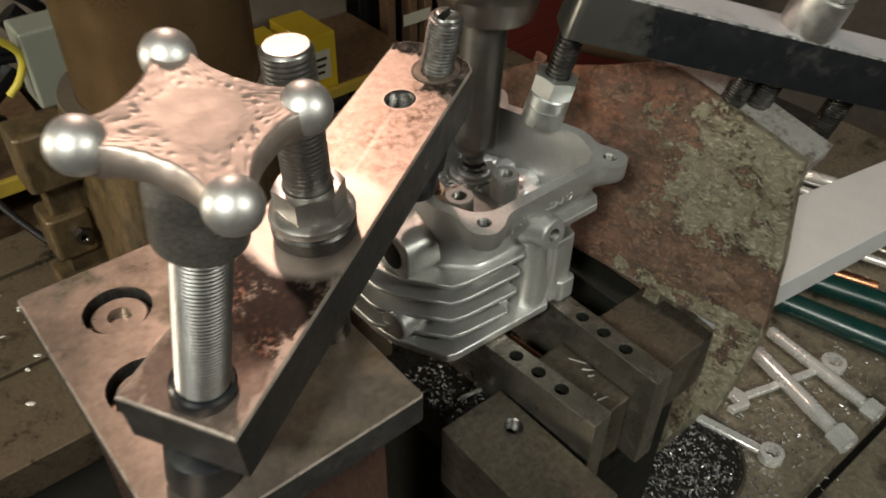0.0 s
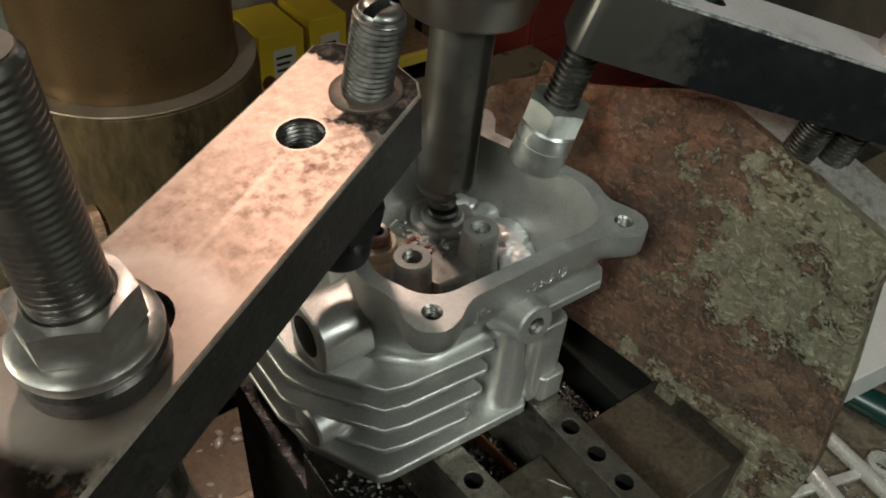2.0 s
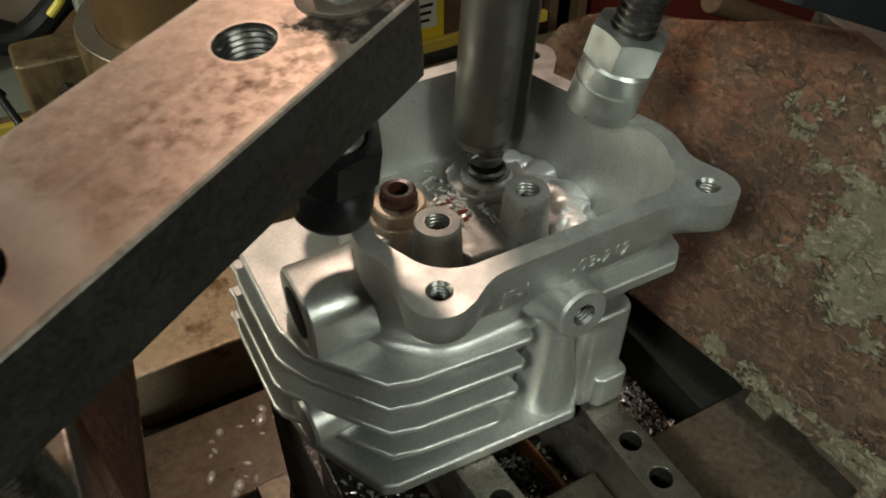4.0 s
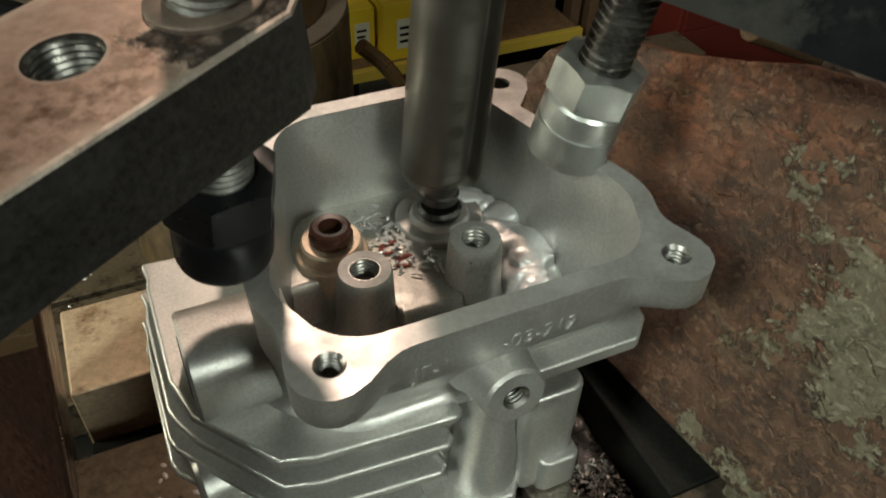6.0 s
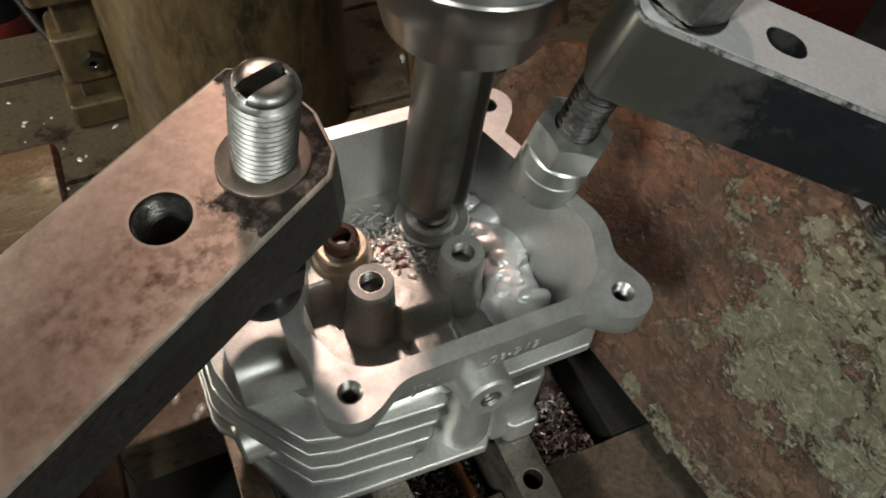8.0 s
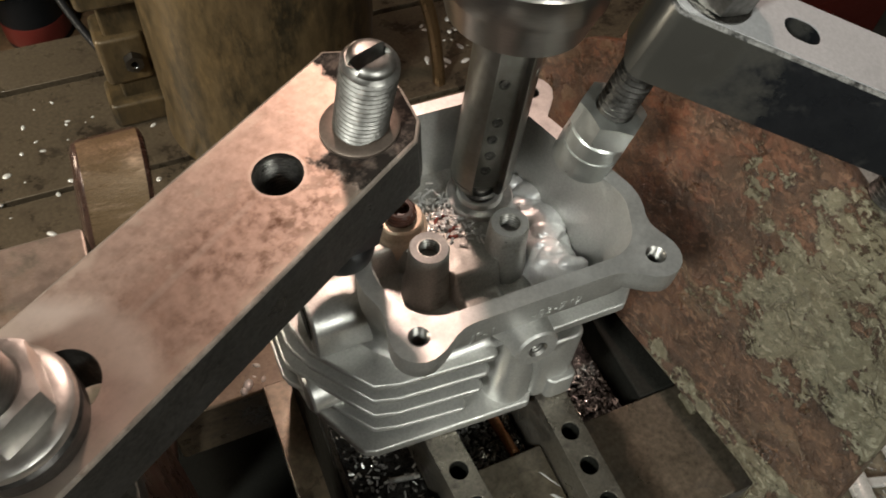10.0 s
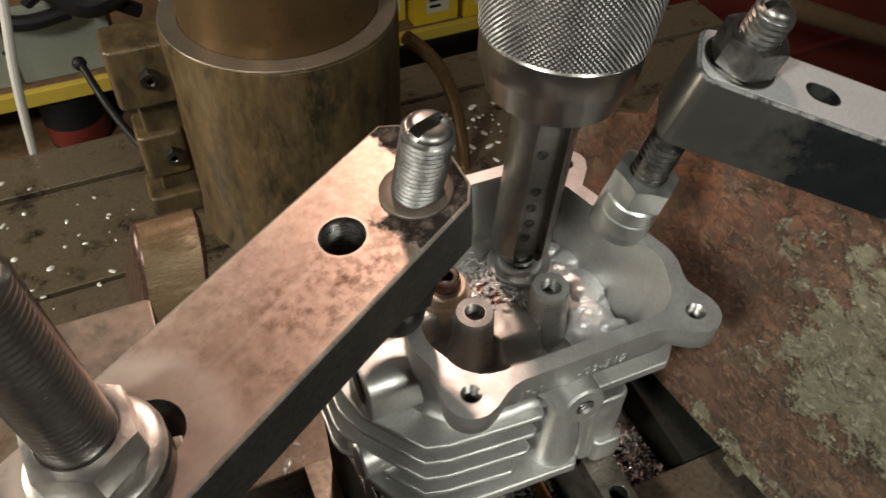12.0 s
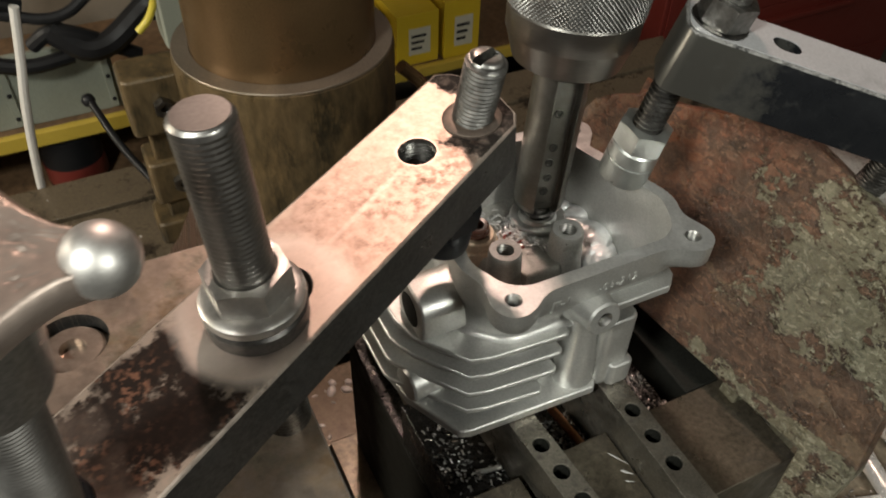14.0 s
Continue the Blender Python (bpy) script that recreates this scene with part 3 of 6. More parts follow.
def add_prism(bm, outline, z0, z1, holes=(), m=None, mat_top=0, mat_side=0, mat_hole=0, bottom=True, top=True):
    """A plate with a given outline and through holes (lists of points)."""
    verts, loops = [], []
    for loop in (outline, *holes):
        lo = [bm.verts.new((x, y, z0)) for x, y in loop]
        hi = [bm.verts.new((x, y, z1)) for x, y in loop]
        verts += lo + hi
        loops.append((lo, hi))
    for k, (lo, hi) in enumerate(loops):
        for i in range(len(lo)):
            j = (i + 1) % len(lo)
            bm.faces.new((lo[i], lo[j], hi[j], hi[i])).material_index = mat_hole if k else mat_side
    for side, wanted in ((0, bottom), (1, top)):
        if not wanted:
            continue
        if len(loops) == 1:
            bm.faces.new(loops[0][side]).material_index = mat_top if side else mat_side
            continue
        edges = []
        for pair in loops:
            ring = pair[side]
            for i in range(len(ring)):
                edges.append(bm.edges.get((ring[i], ring[(i + 1) % len(ring)])))
        made = bmesh.ops.triangle_fill(bm, edges=edges, use_beauty=True, use_dissolve=False)
        for f in made["geom"]:
            if isinstance(f, bmesh.types.BMFace):
                f.material_index = mat_top if side else mat_side
    if len(loops) > 1:
        bmesh.ops.dissolve_degenerate(bm, dist=0.01, edges=bm.edges)
        verts = [v for v in verts if v.is_valid]
    if m is not None:
        bmesh.ops.transform(bm, matrix=m, verts=verts)
    return bm


def inset(loop, d):
    """A counter-clockwise loop moved inwards by d."""
    out, n = [], len(loop)
    for i in range(n):
        p, q, r = Vector(loop[i - 1]), Vector(loop[i]), Vector(loop[(i + 1) % n])
        a, b = (q - p).normalized(), (r - q).normalized()
        na, nb = Vector((-a.y, a.x)), Vector((-b.y, b.x))
        m = (na + nb).normalized()
        out.append(tuple(q + m * (d / max(0.35, m.dot(na)))))
    return out


def slab(outline, z0, z1, holes, chamfer, mat_top, mat_side, mat_edge):
    """A flat plate with holes whose upper outer edge is broken by a rounded chamfer."""
    area = sum(a[0] * b[1] - b[0] * a[1] for a, b in zip(outline, outline[1:] + outline[:1]))
    loop = outline if area > 0 else outline[::-1]
    mid, top = inset(loop, chamfer * 0.3), inset(loop, chamfer)
    bm = add_prism(bmesh.new(), top, z1 - chamfer, z1, holes, mat_top=mat_top, mat_side=mat_side, mat_hole=mat_side, bottom=False)
    bm.normal_update()
    skins = [f for f in bm.faces if abs(f.normal.z) < 0.5 and all(min(math.hypot(v.co.x - x, v.co.y - y) for x, y in top) < 1e-4 for v in f.verts)]
    bmesh.ops.delete(bm, geom=skins, context="FACES_ONLY")
    skirt(bm, [(loop, z1 - chamfer), (mid, z1 - chamfer * 0.3), (top, z1)], mat_edge)
    skirt(bm, [(loop, z0), (loop, z1 - chamfer)], mat_side)
    for hole in holes:
        skirt(bm, [(hole, z0), (hole, z1 - chamfer)], mat_side)
    add_prism(bm, loop, z0 - 0.01, z0, holes, mat_top=mat_side, mat_side=mat_side, mat_hole=mat_side, top=False)
    bmesh.ops.remove_doubles(bm, verts=bm.verts, dist=0.003)
    return bm


def prism(outline, z0, z1, holes=(), m=None, **kw):
    return add_prism(bmesh.new(), outline, z0, z1, holes, m, **kw)


def circle(x, y, r, n=24, r2=None, turn=0.0):
    return [(x + r * math.cos(TAU * k / n) * math.cos(turn) - (r2 or r) * math.sin(TAU * k / n) * math.sin(turn),
             y + r * math.cos(TAU * k / n) * math.sin(turn) + (r2 or r) * math.sin(TAU * k / n) * math.cos(turn)) for k in range(n)]


def rounded(x0, x1, y0, y1, r, n=6):
    out = []
    for cx, cy, a in ((x1 - r, y0 + r, -90), (x1 - r, y1 - r, 0), (x0 + r, y1 - r, 90), (x0 + r, y0 + r, 180)):
        out += [(cx + r * math.cos(radians(a + 90 * k / n)), cy + r * math.sin(radians(a + 90 * k / n))) for k in range(n + 1)]
    return out


def slot_hole(x0, x1, y, r, n=10):
    out = [(x1 + r * math.cos(radians(-90 + 180 * k / n)), y + r * math.sin(radians(-90 + 180 * k / n))) for k in range(n + 1)]
    return out + [(x0 + r * math.cos(radians(90 + 180 * k / n)), y + r * math.sin(radians(90 + 180 * k / n))) for k in range(n + 1)]


def hex_nut(flat, height, bore, m=None, bm=None, both=True):
    """A chamfered hexagon nut standing on z = 0."""
    bm = bm or bmesh.new()
    n, a = 48, flat / 2

    def hexr(k):
        ang = (360 * k / n + 30) % 60 - 30
        return a / math.cos(radians(ang))

    rows = []
    for kind in ("inner_lo", "rim_lo", "lo", "hi", "rim_hi", "inner_hi", "bore"):
        ring = []
        for k in range(n):
            h = hexr(k)
            drop = (h - a) * 0.42
            r, z = {"inner_lo": (bore, 0), "rim_lo": (a * 0.97, 0), "lo": (h, drop if both else 0), "hi": (h, height - drop),
                    "rim_hi": (a * 0.97, height), "inner_hi": (bore + 0.8, height), "bore": (bore, height - 0.9)}[kind]
            ring.append(bm.verts.new((r * math.cos(TAU * k / n), r * math.sin(TAU * k / n), z)))
        rows.append(ring)
    rows.append(rows[0])
    for p, q in zip(rows, rows[1:]):
        for k in range(n):
            bm.faces.new((p[k], p[(k + 1) % n], q[(k + 1) % n], q[k]))
    if m is not None:
        bmesh.ops.transform(bm, matrix=m, verts=[v for row in rows[:-1] for v in row])
    return bm


def shift(x, y, z):
    return Matrix.Translation((x, y, z))


def tube_along(points, r, n=10, bm=None):
    """A round cable through points, smoothed."""
    pts = [Vector(p) for p in points]
    for _ in range(3):
        new_pts = [pts[0]]
        for a, b in zip(pts, pts[1:]):
            new_pts += [a * 0.75 + b * 0.25, a * 0.25 + b * 0.75]
        pts = new_pts + [pts[-1]]
    bm = bm or bmesh.new()
    rings, side = [], Vector((0.3, 0.9, 0.2))
    for i, p in enumerate(pts):
        d = (pts[min(i + 1, len(pts) - 1)] - pts[max(i - 1, 0)]).normalized()
        u = (side - d * side.dot(d)).normalized()
        v = d.cross(u)
        side = u
        rings.append([bm.verts.new(p + (u * math.cos(TAU * k / n) + v * math.sin(TAU * k / n)) * r) for k in range(n)])
    for a, b in zip(rings, rings[1:]):
        for k in range(n):
            bm.faces.new((a[k], a[(k + 1) % n], b[(k + 1) % n], b[k]))
    bm.faces.new(rings[0])
    bm.faces.new(rings[-1])
    return bm


# ---- the room and the machine table ----
TABLE_Z = -40
for name, dims in (("floor", (-1800, 2200, -1800, 2400, -960, -900)), ("ceiling", (-1800, 2200, -1800, 2400, 1650, 1700)),
                   ("wall_north", (-1800, 2200, 2400, 2460, -900, 1650)), ("wall_south", (-1800, 2200, -1860, -1800, -900, 1650)),
                   ("wall_west", (-1860, -1800, -1800, 2400, -900, 1650)), ("wall_east", (2200, 2260, -1800, 2400, -900, 1650))):
    words = {"floor": "dark concrete workshop floor", "ceiling": "dim plain workshop ceiling"}.get(name, "dim brown plastered workshop wall")
    solo(name, box(*dims), FLOORM if name == "floor" else WALLM, words, name.split("_")[0], kind="structure")


BASE_Z = -195


def machine_table():
    table = thing("machine_table", pose(0.25, 0.0, TABLE_Z * MM), "oily brown cast-iron machine table scattered with swarf", "machine table")
    part("table_top", box(-40, 640, -116, 126, TABLE_Z - 34, TABLE_Z), TABLE_TOP, table, in_world=True, bevel=0.8)
    # body under the top and slot floor below get shade as their colour
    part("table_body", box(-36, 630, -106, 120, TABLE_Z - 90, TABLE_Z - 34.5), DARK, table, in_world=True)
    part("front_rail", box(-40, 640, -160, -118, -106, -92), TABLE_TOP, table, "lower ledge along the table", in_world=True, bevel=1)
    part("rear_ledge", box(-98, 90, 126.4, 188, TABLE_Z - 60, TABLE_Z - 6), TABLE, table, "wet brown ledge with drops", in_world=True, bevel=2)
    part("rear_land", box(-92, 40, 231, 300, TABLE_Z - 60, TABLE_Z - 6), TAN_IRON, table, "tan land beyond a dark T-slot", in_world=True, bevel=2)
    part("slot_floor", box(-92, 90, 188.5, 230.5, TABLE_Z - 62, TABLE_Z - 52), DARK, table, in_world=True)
    return table


def machine_bed():
    base = thing("cast_iron_bed", pose(0.0, 0.45, BASE_Z * MM), "low oily brown cast-iron machine bed with T-slots", "machine bed")
    y = 355
    for a, b in ((468, 474), (618, 626), (692, 692)):
        part("base_land", box(-620, 700, y, a, BASE_Z - 40, BASE_Z), TABLE, base, in_world=True, bevel=1.2)
        y = b
    part("base_body", box(-620, 700, 96, 690, BASE_Z - 110, BASE_Z - 40.5), DARK, base, in_world=True)
    return base


machine_bed()
machine_table()
bm = box(-30, 600, -90, 90, -899.5, -130.5)
add_box(bm, -170, -80, -52, 90, -899.5, -195.5)
bm = add_box(bm, -300, 500, 150, 680, -899.5, BASE_Z - 110.5)
solo("cast_iron_stand", bm, DARK, "dark cast-iron base under the machine table", "machine stand", bevel=8)


# ---- cylinder head ----
def sd_polygon(px, py, poly):
    best, inside = 1e9, False
    for (ax, ay), (bx, by) in zip(poly, poly[1:] + poly[:1]):
        ex, ey, wx, wy = bx - ax, by - ay, px - ax, py - ay
        t = min(1, max(0, (wx * ex + wy * ey) / (ex * ex + ey * ey)))
        best = min(best, math.hypot(wx - ex * t, wy - ey * t))
        if (ay > py) != (by > py) and px < ex * (py - ay) / ey + ax:
            inside = not inside
    return -best if inside else best


def smooth_min(a, b, k):
    h = max(0, k - abs(a - b)) / k
    return min(a, b) - h * h * k / 4


CAVITY = [(12, 17.7), (65, 17.7), (67.5, 24), (55, 67), (22, 67), (9.5, 24)]
LUGS = [(0, 0), (79, 0), (75.5, 78), (1.5, 78)]
MIDDLE = (38.5, 38)


def wall_radius(radius, front, y):
    """The front wall leans in by front millimetres towards its foot."""
    return radius - front * min(1, max(0, (24 - y) / 22))


def head_loop(radius, lugs=(), lug_r=8.3, k=9.0, n=168, front=0.0):
    """A loop round the rocker chamber: the cavity's outline grown by a radius, blended with round lugs."""
    out = []
    for i in range(n):
        a = TAU * i / n
        r = 75.0
        while r > 15:
            x, y = MIDDLE[0] + r * math.cos(a), MIDDLE[1] + r * math.sin(a)
            d = sd_polygon(x, y, CAVITY) - wall_radius(radius, front, y)
            for lx, ly in lugs:
                d = smooth_min(d, math.hypot(x - lx, y - ly) - lug_r, k if ly < 40 else 2.5)
            if d < 0:
                break
            r -= max(0.05, d * 0.6)
        out.append((x, y))
    return out


def threaded_bore(r, depth, pitch=1.0):
    """The wall of a tapped hole that goes down from z = 0, with a dark bottom."""
    prof = [(r + 0.5, 0.05), (r, -0.5)]
    z = -0.5
    while z > -depth:
        prof += [(r - 0.35, z - pitch * 0.35), (r, z - pitch * 0.7), (r, z - pitch)]
        z -= pitch
    prof += [(0.3, z)]
    return lathe(prof, 24, close=False)


def skirt(bm, loops, mat=0):
    """Faces between loops of equal length, each at its own height."""
    rings = [[bm.verts.new((x, y, z)) for x, y in loop] for loop, z in loops]
    for a, b in zip(rings, rings[1:]):
        for k in range(len(a)):
            bm.faces.new((a[k], a[(k + 1) % len(a)], b[(k + 1) % len(a)], b[k])).material_index = mat
    return rings


def cylinder_head():
    head = thing("cylinder_head", pose(0.0385, 0.038, 0.1235), "grey cast-aluminium engine cylinder head with fins and open rocker chamber", "cylinder head")
    # walls of the rocker chamber with the machined rim
    bm = bmesh.new()
    outer, wall, inner = head_loop(19.3, LUGS), head_loop(18.6), head_loop(14.0)
    holes = [circle(x, y, 3.1, 20) for x, y in LUGS]
    add_prism(bm, outer, 199.2, 200, [inner, *holes], mat_top=1, mat_side=0, bottom=False)
    lug_low, neck = head_loop(18.75, LUGS, 8.1), head_loop(18.65, LUGS, 6.4, 6.0)
    skirt(bm, [(outer, 199.2), (head_loop(19.1, LUGS, 8.3), 196), (lug_low, 191.2), (neck, 189.6), (wall, 186.6), (head_loop(18.4, front=4), 180), (head_loop(18.4, front=9.5), 173),
               (head_loop(18.6, front=12.5), 169.2), (head_loop(19.8, front=12), 166.9), (head_loop(21.5, front=9.5), 166.0), (head_loop(17, front=13), 163), (head_loop(16.8, front=13), 156)])
    skirt(bm, [(inner, 199.2), (head_loop(13.4, front=0.5), 190), (head_loop(13.0, front=5), 178), (head_loop(12.6, front=10), 170), (head_loop(12.0, front=11), 152)])
    part("rocker_chamber_wall", bm, [CAST, MILLED], head, in_world=True, smooth=50)
    # chamber floor with uneven cast relief
    bm = bmesh.new()
    n = 110
    grid = {}
    for i in range(n + 1):
        for j in range(n + 1):
            x, y = -6 + 90 * i / n, 2 + 80 * j / n
            if sd_polygon(x, y, CAVITY) - wall_radius(13.2, 10.5, y) < 0:
                back = 51 - 9 * min(1, max(0, (x - 14) / 10)) - 11.5 * min(1, max(0, (x - 25) / 3)) + 4.5 * min(1, max(0, (x - 44) / 5)) + 28 * min(1, max(0, (x - 57) / 3))
                step = min(1, max(0, (y - back + 2) / (3.6 if x < 27 else 5.0)))
                low = 152.5 + 8 * min(1, max(0, (x - 26.5) / 3)) - 3.5 * min(1, max(0, (x - 43) / 3))
                z = low + (169.2 - low) * step * step * (3 - 2 * step)
                z += 0.5 * noise.noise((x / 14, y / 14, 0.3)) + 0.16 * noise.noise((x / 4, y / 4, 2))
                grid[i, j] = bm.verts.new((x, y, z))
    for (i, j) in list(grid):
        quad = [(i, j), (i + 1, j), (i + 1, j + 1), (i, j + 1)]
        if all(q in grid for q in quad):
            bm.faces.new([grid[q] for q in quad])
    part("chamber_floor", bm, CAST_OILY, head, in_world=True, smooth=60)
    # rocker stud bosses
    for x in (20.5, 50.5):
        bm = lathe([(9.0, 156), (8.8, 160.5), (7.7, 166), (6.9, 181.2), (6.5, 182), (3.7, 182.0), (3.7, 176), (0.2, 175.9)], 32, close=False)
        bmesh.ops.translate(bm, vec=(x, 39.3, 0), verts=bm.verts)
        boss = part("rocker_stud_boss", bm, [CAST_OILY], head, in_world=True)
        part("boss_thread", threaded_bore(3.75, 7, 1.25), THREAD, boss, "bright tapped hole", in_world=False,
             m=frames[head.name].inverted() @ pose(x * MM, 0.0393, 0.1821))
        cap = bmesh.new()
        add_prism(cap, circle(x, 39.3, 6.5, 32), 182.0, 182.12, [circle(x, 39.3, 4.1, 24)])
        part("boss_face", cap, BOSS_FACE, boss, "machined face", in_world=True)
    # lug threads
    for x, y in LUGS[:2]:
        part("lug_thread", threaded_bore(2.75, 9, 1.0), THREAD, head, "bright tapped hole in the lug", m=frames[head.name].inverted() @ pose(x * MM, y * MM, 0.2001))
    # guide with its brown seal, and the guide under the cutter
    bm = lathe([(10.2, 158), (10.1, 170.4), (9.6, 171.1), (8.6, 171.4), (8.3, 174.8), (7.7, 175.5), (3.0, 175.6)], 40, m=shift(18.4, 60, 0))
    guide = part("valve_guide", bm, BRASS, head, "warm shining machined guide boss", in_world=True)
    part("valve_seal", lathe([(5.4, 175.4), (5.9, 176.0), (5.9, 177.4), (5.1, 177.9), (5.5, 178.6), (5.4, 179.6), (4.6, 180.2), (3.2, 179.9), (3.0, 176)], 32, m=shift(18.4, 60, 0)),
         SEAL, guide, "dark brown rubber valve seal", in_world=True)
    bm = lathe([(12.6, 164), (12.5, 170.8), (12.0, 171.4), (8.6, 171.2), (8.2, 172.2), (7.8, 172.8), (7.0, 172.9), (3.0, 172.6)], 48, m=shift(51.2, 63.0, 0))
    guide = part("valve_guide", bm, MILLED, head, "bright guide boss cut by the tool", in_world=True)
    part("spring_seat", lathe([(3.2, 172.8), (6.2, 172.9), (6.3, 174.2), (5.4, 175.0), (3.0, 175)], 28, m=shift(51.2, 63.0, 0)), THREAD_DARK, guide, "dark ring round the pilot", in_world=True)
    # bright lobes of molten metal against the chamber's wall
    bm = bmesh.new()
    spine = [(57, 70.5), (62.5, 67.5), (66.5, 62), (69, 55), (70, 47), (68.5, 39), (66, 31), (67, 23)]
    rng = random.Random(12)
    lobes = []
    for (ax, ay), (bx, by) in zip(spine, spine[1:]):
        for u in (0.0, 0.4, 0.8):
            r = rng.uniform(2.5, 5.2)
            side = rng.uniform(-4.5, 4.0)
            y = ay + (by - ay) * u
            lobes.append((ax + (bx - ax) * u + side, y + rng.uniform(-1, 1), 166.4 + 0.09 * (y - 40) + 0.28 * side + rng.uniform(-1.2, 1.2), r))
    n, m_, vs = 100, 170, {}
    for i in range(n + 1):
        for j in range(m_ + 1):
            x, y = 49 + 34 * i / n, 13 + 66 * j / m_
            wx, wy = x + 1.5 * noise.noise((x / 5, y / 5, 2.2)), y + 1.5 * noise.noise((x / 5, y / 5, 6.7))
            near = 99.0
            for (ax, ay), (bx, by) in zip(spine, spine[1:]):
                ex, ey = bx - ax, by - ay
                t = min(1, max(0, ((wx - ax) * ex + (wy - ay) * ey) / (ex * ex + ey * ey)))
                near = min(near, math.hypot(wx - ax - ex * t, wy - ay - ey * t))
            top = math.exp((158 + 9.0 * max(0.0, 1 - (near / 9.8) ** 2) ** 0.5 - 170) / 0.85)
            for cx, cy, cz, r in lobes:
                d2 = ((wx - cx) * 0.72 + (wy - cy) * 0.25) ** 2 + ((wy - cy) * 1.08) ** 2
                if d2 < r * r:
                    top += math.exp((cz + 0.7 * math.sqrt(r * r - d2) - 170) / 0.85)
            z = 170 + 0.85 * math.log(top) + 0.1 * noise.noise((x / 1.8, y / 1.8, 7))
            vs[i, j] = bm.verts.new((x, y, z)) if near < 10.6 and sd_polygon(x, y, CAVITY) < 13.2 else None
    for i in range(n):
        for j in range(m_):
            quad = [vs[i, j], vs[i + 1, j], vs[i + 1, j + 1], vs[i, j + 1]]
            if all(quad):
                bm.faces.new(quad)
    bmesh.ops.delete(bm, geom=[v for v in bm.verts if not v.link_faces], context="VERTS")
    part("smeared_lump", bm, WELD, head, "shiny lobes of smeared molten aluminium", in_world=True, smooth=80)
    # deck and fins
    def fin_outline(grow, x_end, left):
        return [(left, 80), (left + 0.6, 74), (left, 70), (left, 37), (left + 1.2, 33), (-27 - grow, 25), (-12 - grow * 0.6, 5.5 - grow), (-4, 3.5 - grow), (x_end, 1.2 - grow), (x_end + 2, 3.5 - grow),
                (x_end + 1, 12), (60, 16), (62, 80)]
    for z, grow, x_end, thick, left in ((166.3, 0, 29, 2.9, -29.8), (156.2, 0.2, 27, 2.6, -32.2), (145.6, 0.4, 25.5, 2.6, -34.2), (135.2, 0.8, 20, 2.6, -35.6)):
        outline = fin_outline(grow, x_end, left)
        if z > 160:
            inside = [(x, y) for x, y in head_loop(18.5, front=13) if x < 30 and y < 78]
            inside.sort(key=lambda q: math.atan2(q[1] - MIDDLE[1], q[0] - MIDDLE[0]) % TAU)
            outline = outline[:10] + inside[::-1]
        bm = prism(outline, z - thick, z)
        part("cooling_fin", bm, CAST, head, in_world=True, bevel=1.1)
    bm = prism([(-32, 80), (-32, 40), (-30, 26), (-17.5, 1.2), (-13, -0.6), (45, -3.2), (48, 1), (62, 1), (64, 4), (64, 80)], 123.6, 128.6)
    part("gasket_face_plate", bm, CAST, head, in_world=True, bevel=1.2)
    bm = prism([(-24, 78), (-24, 40), (-19, 29), (-5, 15.5), (4, 12.5), (58, 10), (60, 78)], 124, 156.3)
    part("head_core", bm, CAST, head, in_world=True, bevel=2)
    # inlet stub on the side towards the strap
    section = rounded(20.6, 43.6, 163.0, 185.6, 7.5, 6)
    bm = bmesh.new()
    rings = [[bm.verts.new((x, 32.1 + (y - 32.1) * g, 174.3 + (z - 174.3) * g)) for y, z in section] for x, g in ((-25, 0.94), (-24.2, 1.0), (-9, 1.0), (-5, 1.05), (-1, 1.2))]
    for p, q in zip(rings, rings[1:]):
        for k in range(len(p)):
            bm.faces.new((p[k], p[(k + 1) % len(p)], q[(k + 1) % len(p)], q[k]))
    bm.faces.new(rings[0])
    part("port_stub", bm, CAST, head, in_world=True, smooth=40)
    # no real hole here: a flat disc carries the port's darkness
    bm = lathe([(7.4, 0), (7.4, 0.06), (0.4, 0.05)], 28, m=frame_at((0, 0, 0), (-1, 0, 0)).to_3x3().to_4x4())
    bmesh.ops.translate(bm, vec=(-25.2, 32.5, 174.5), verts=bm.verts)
    part("port_mouth", bm, DARK, head, "flat black disc for the shaded port opening", in_world=True)
    bm = lathe([(7.2, 0), (8, 1), (8, 12), (9, 20)], 32, m=shift(-30, 26, 137) @ frame_at((0, 0, 0), (1, 0.1, 0)).to_3x3().to_4x4())
    part("lower_stub", bm, CAST, head, in_world=True)
    # boss with a tapped hole on the front wall, and the column below it
    m = frame_at((0, 0, 0), (0, -1, 0.12))
    m.translation = Vector((38.2, 4.0, 177.0))
    bm = lathe([(10.5, -3), (8.6, 1), (7.9, 4), (7.5, 10.0), (6.8, 10.8), (3.3, 10.8), (2.9, 10.4)], 36, m=m, close=False)
    boss = part("side_boss", bm, CAST, head, in_world=True)
    part("boss_thread", threaded_bore(2.7, 6, 1.0), THREAD, boss, "tapped hole", m=frames[head.name].inverted() @ frame_at((38.2, 4.0 - 10.85 * 0.993, 177.0 + 10.85 * 0.12), (0, -1, 0.12)))
    bm = lathe([(9.2, 126), (8.8, 143), (7.6, 149), (7.1, 155), (7.0, 174)], 28, m=shift(40, 7.5, 0))
    part("boss_column", bm, CAST, head, in_world=True)
    bm = prism(rounded(46, 63, -1, 20, 4), 124.5, 164)
    part("bolt_pillar", bm, CAST, head, in_world=True, bevel=1.5)
    bm = prism(rounded(52, 64, -3.5, 8, 3), 124, 137)
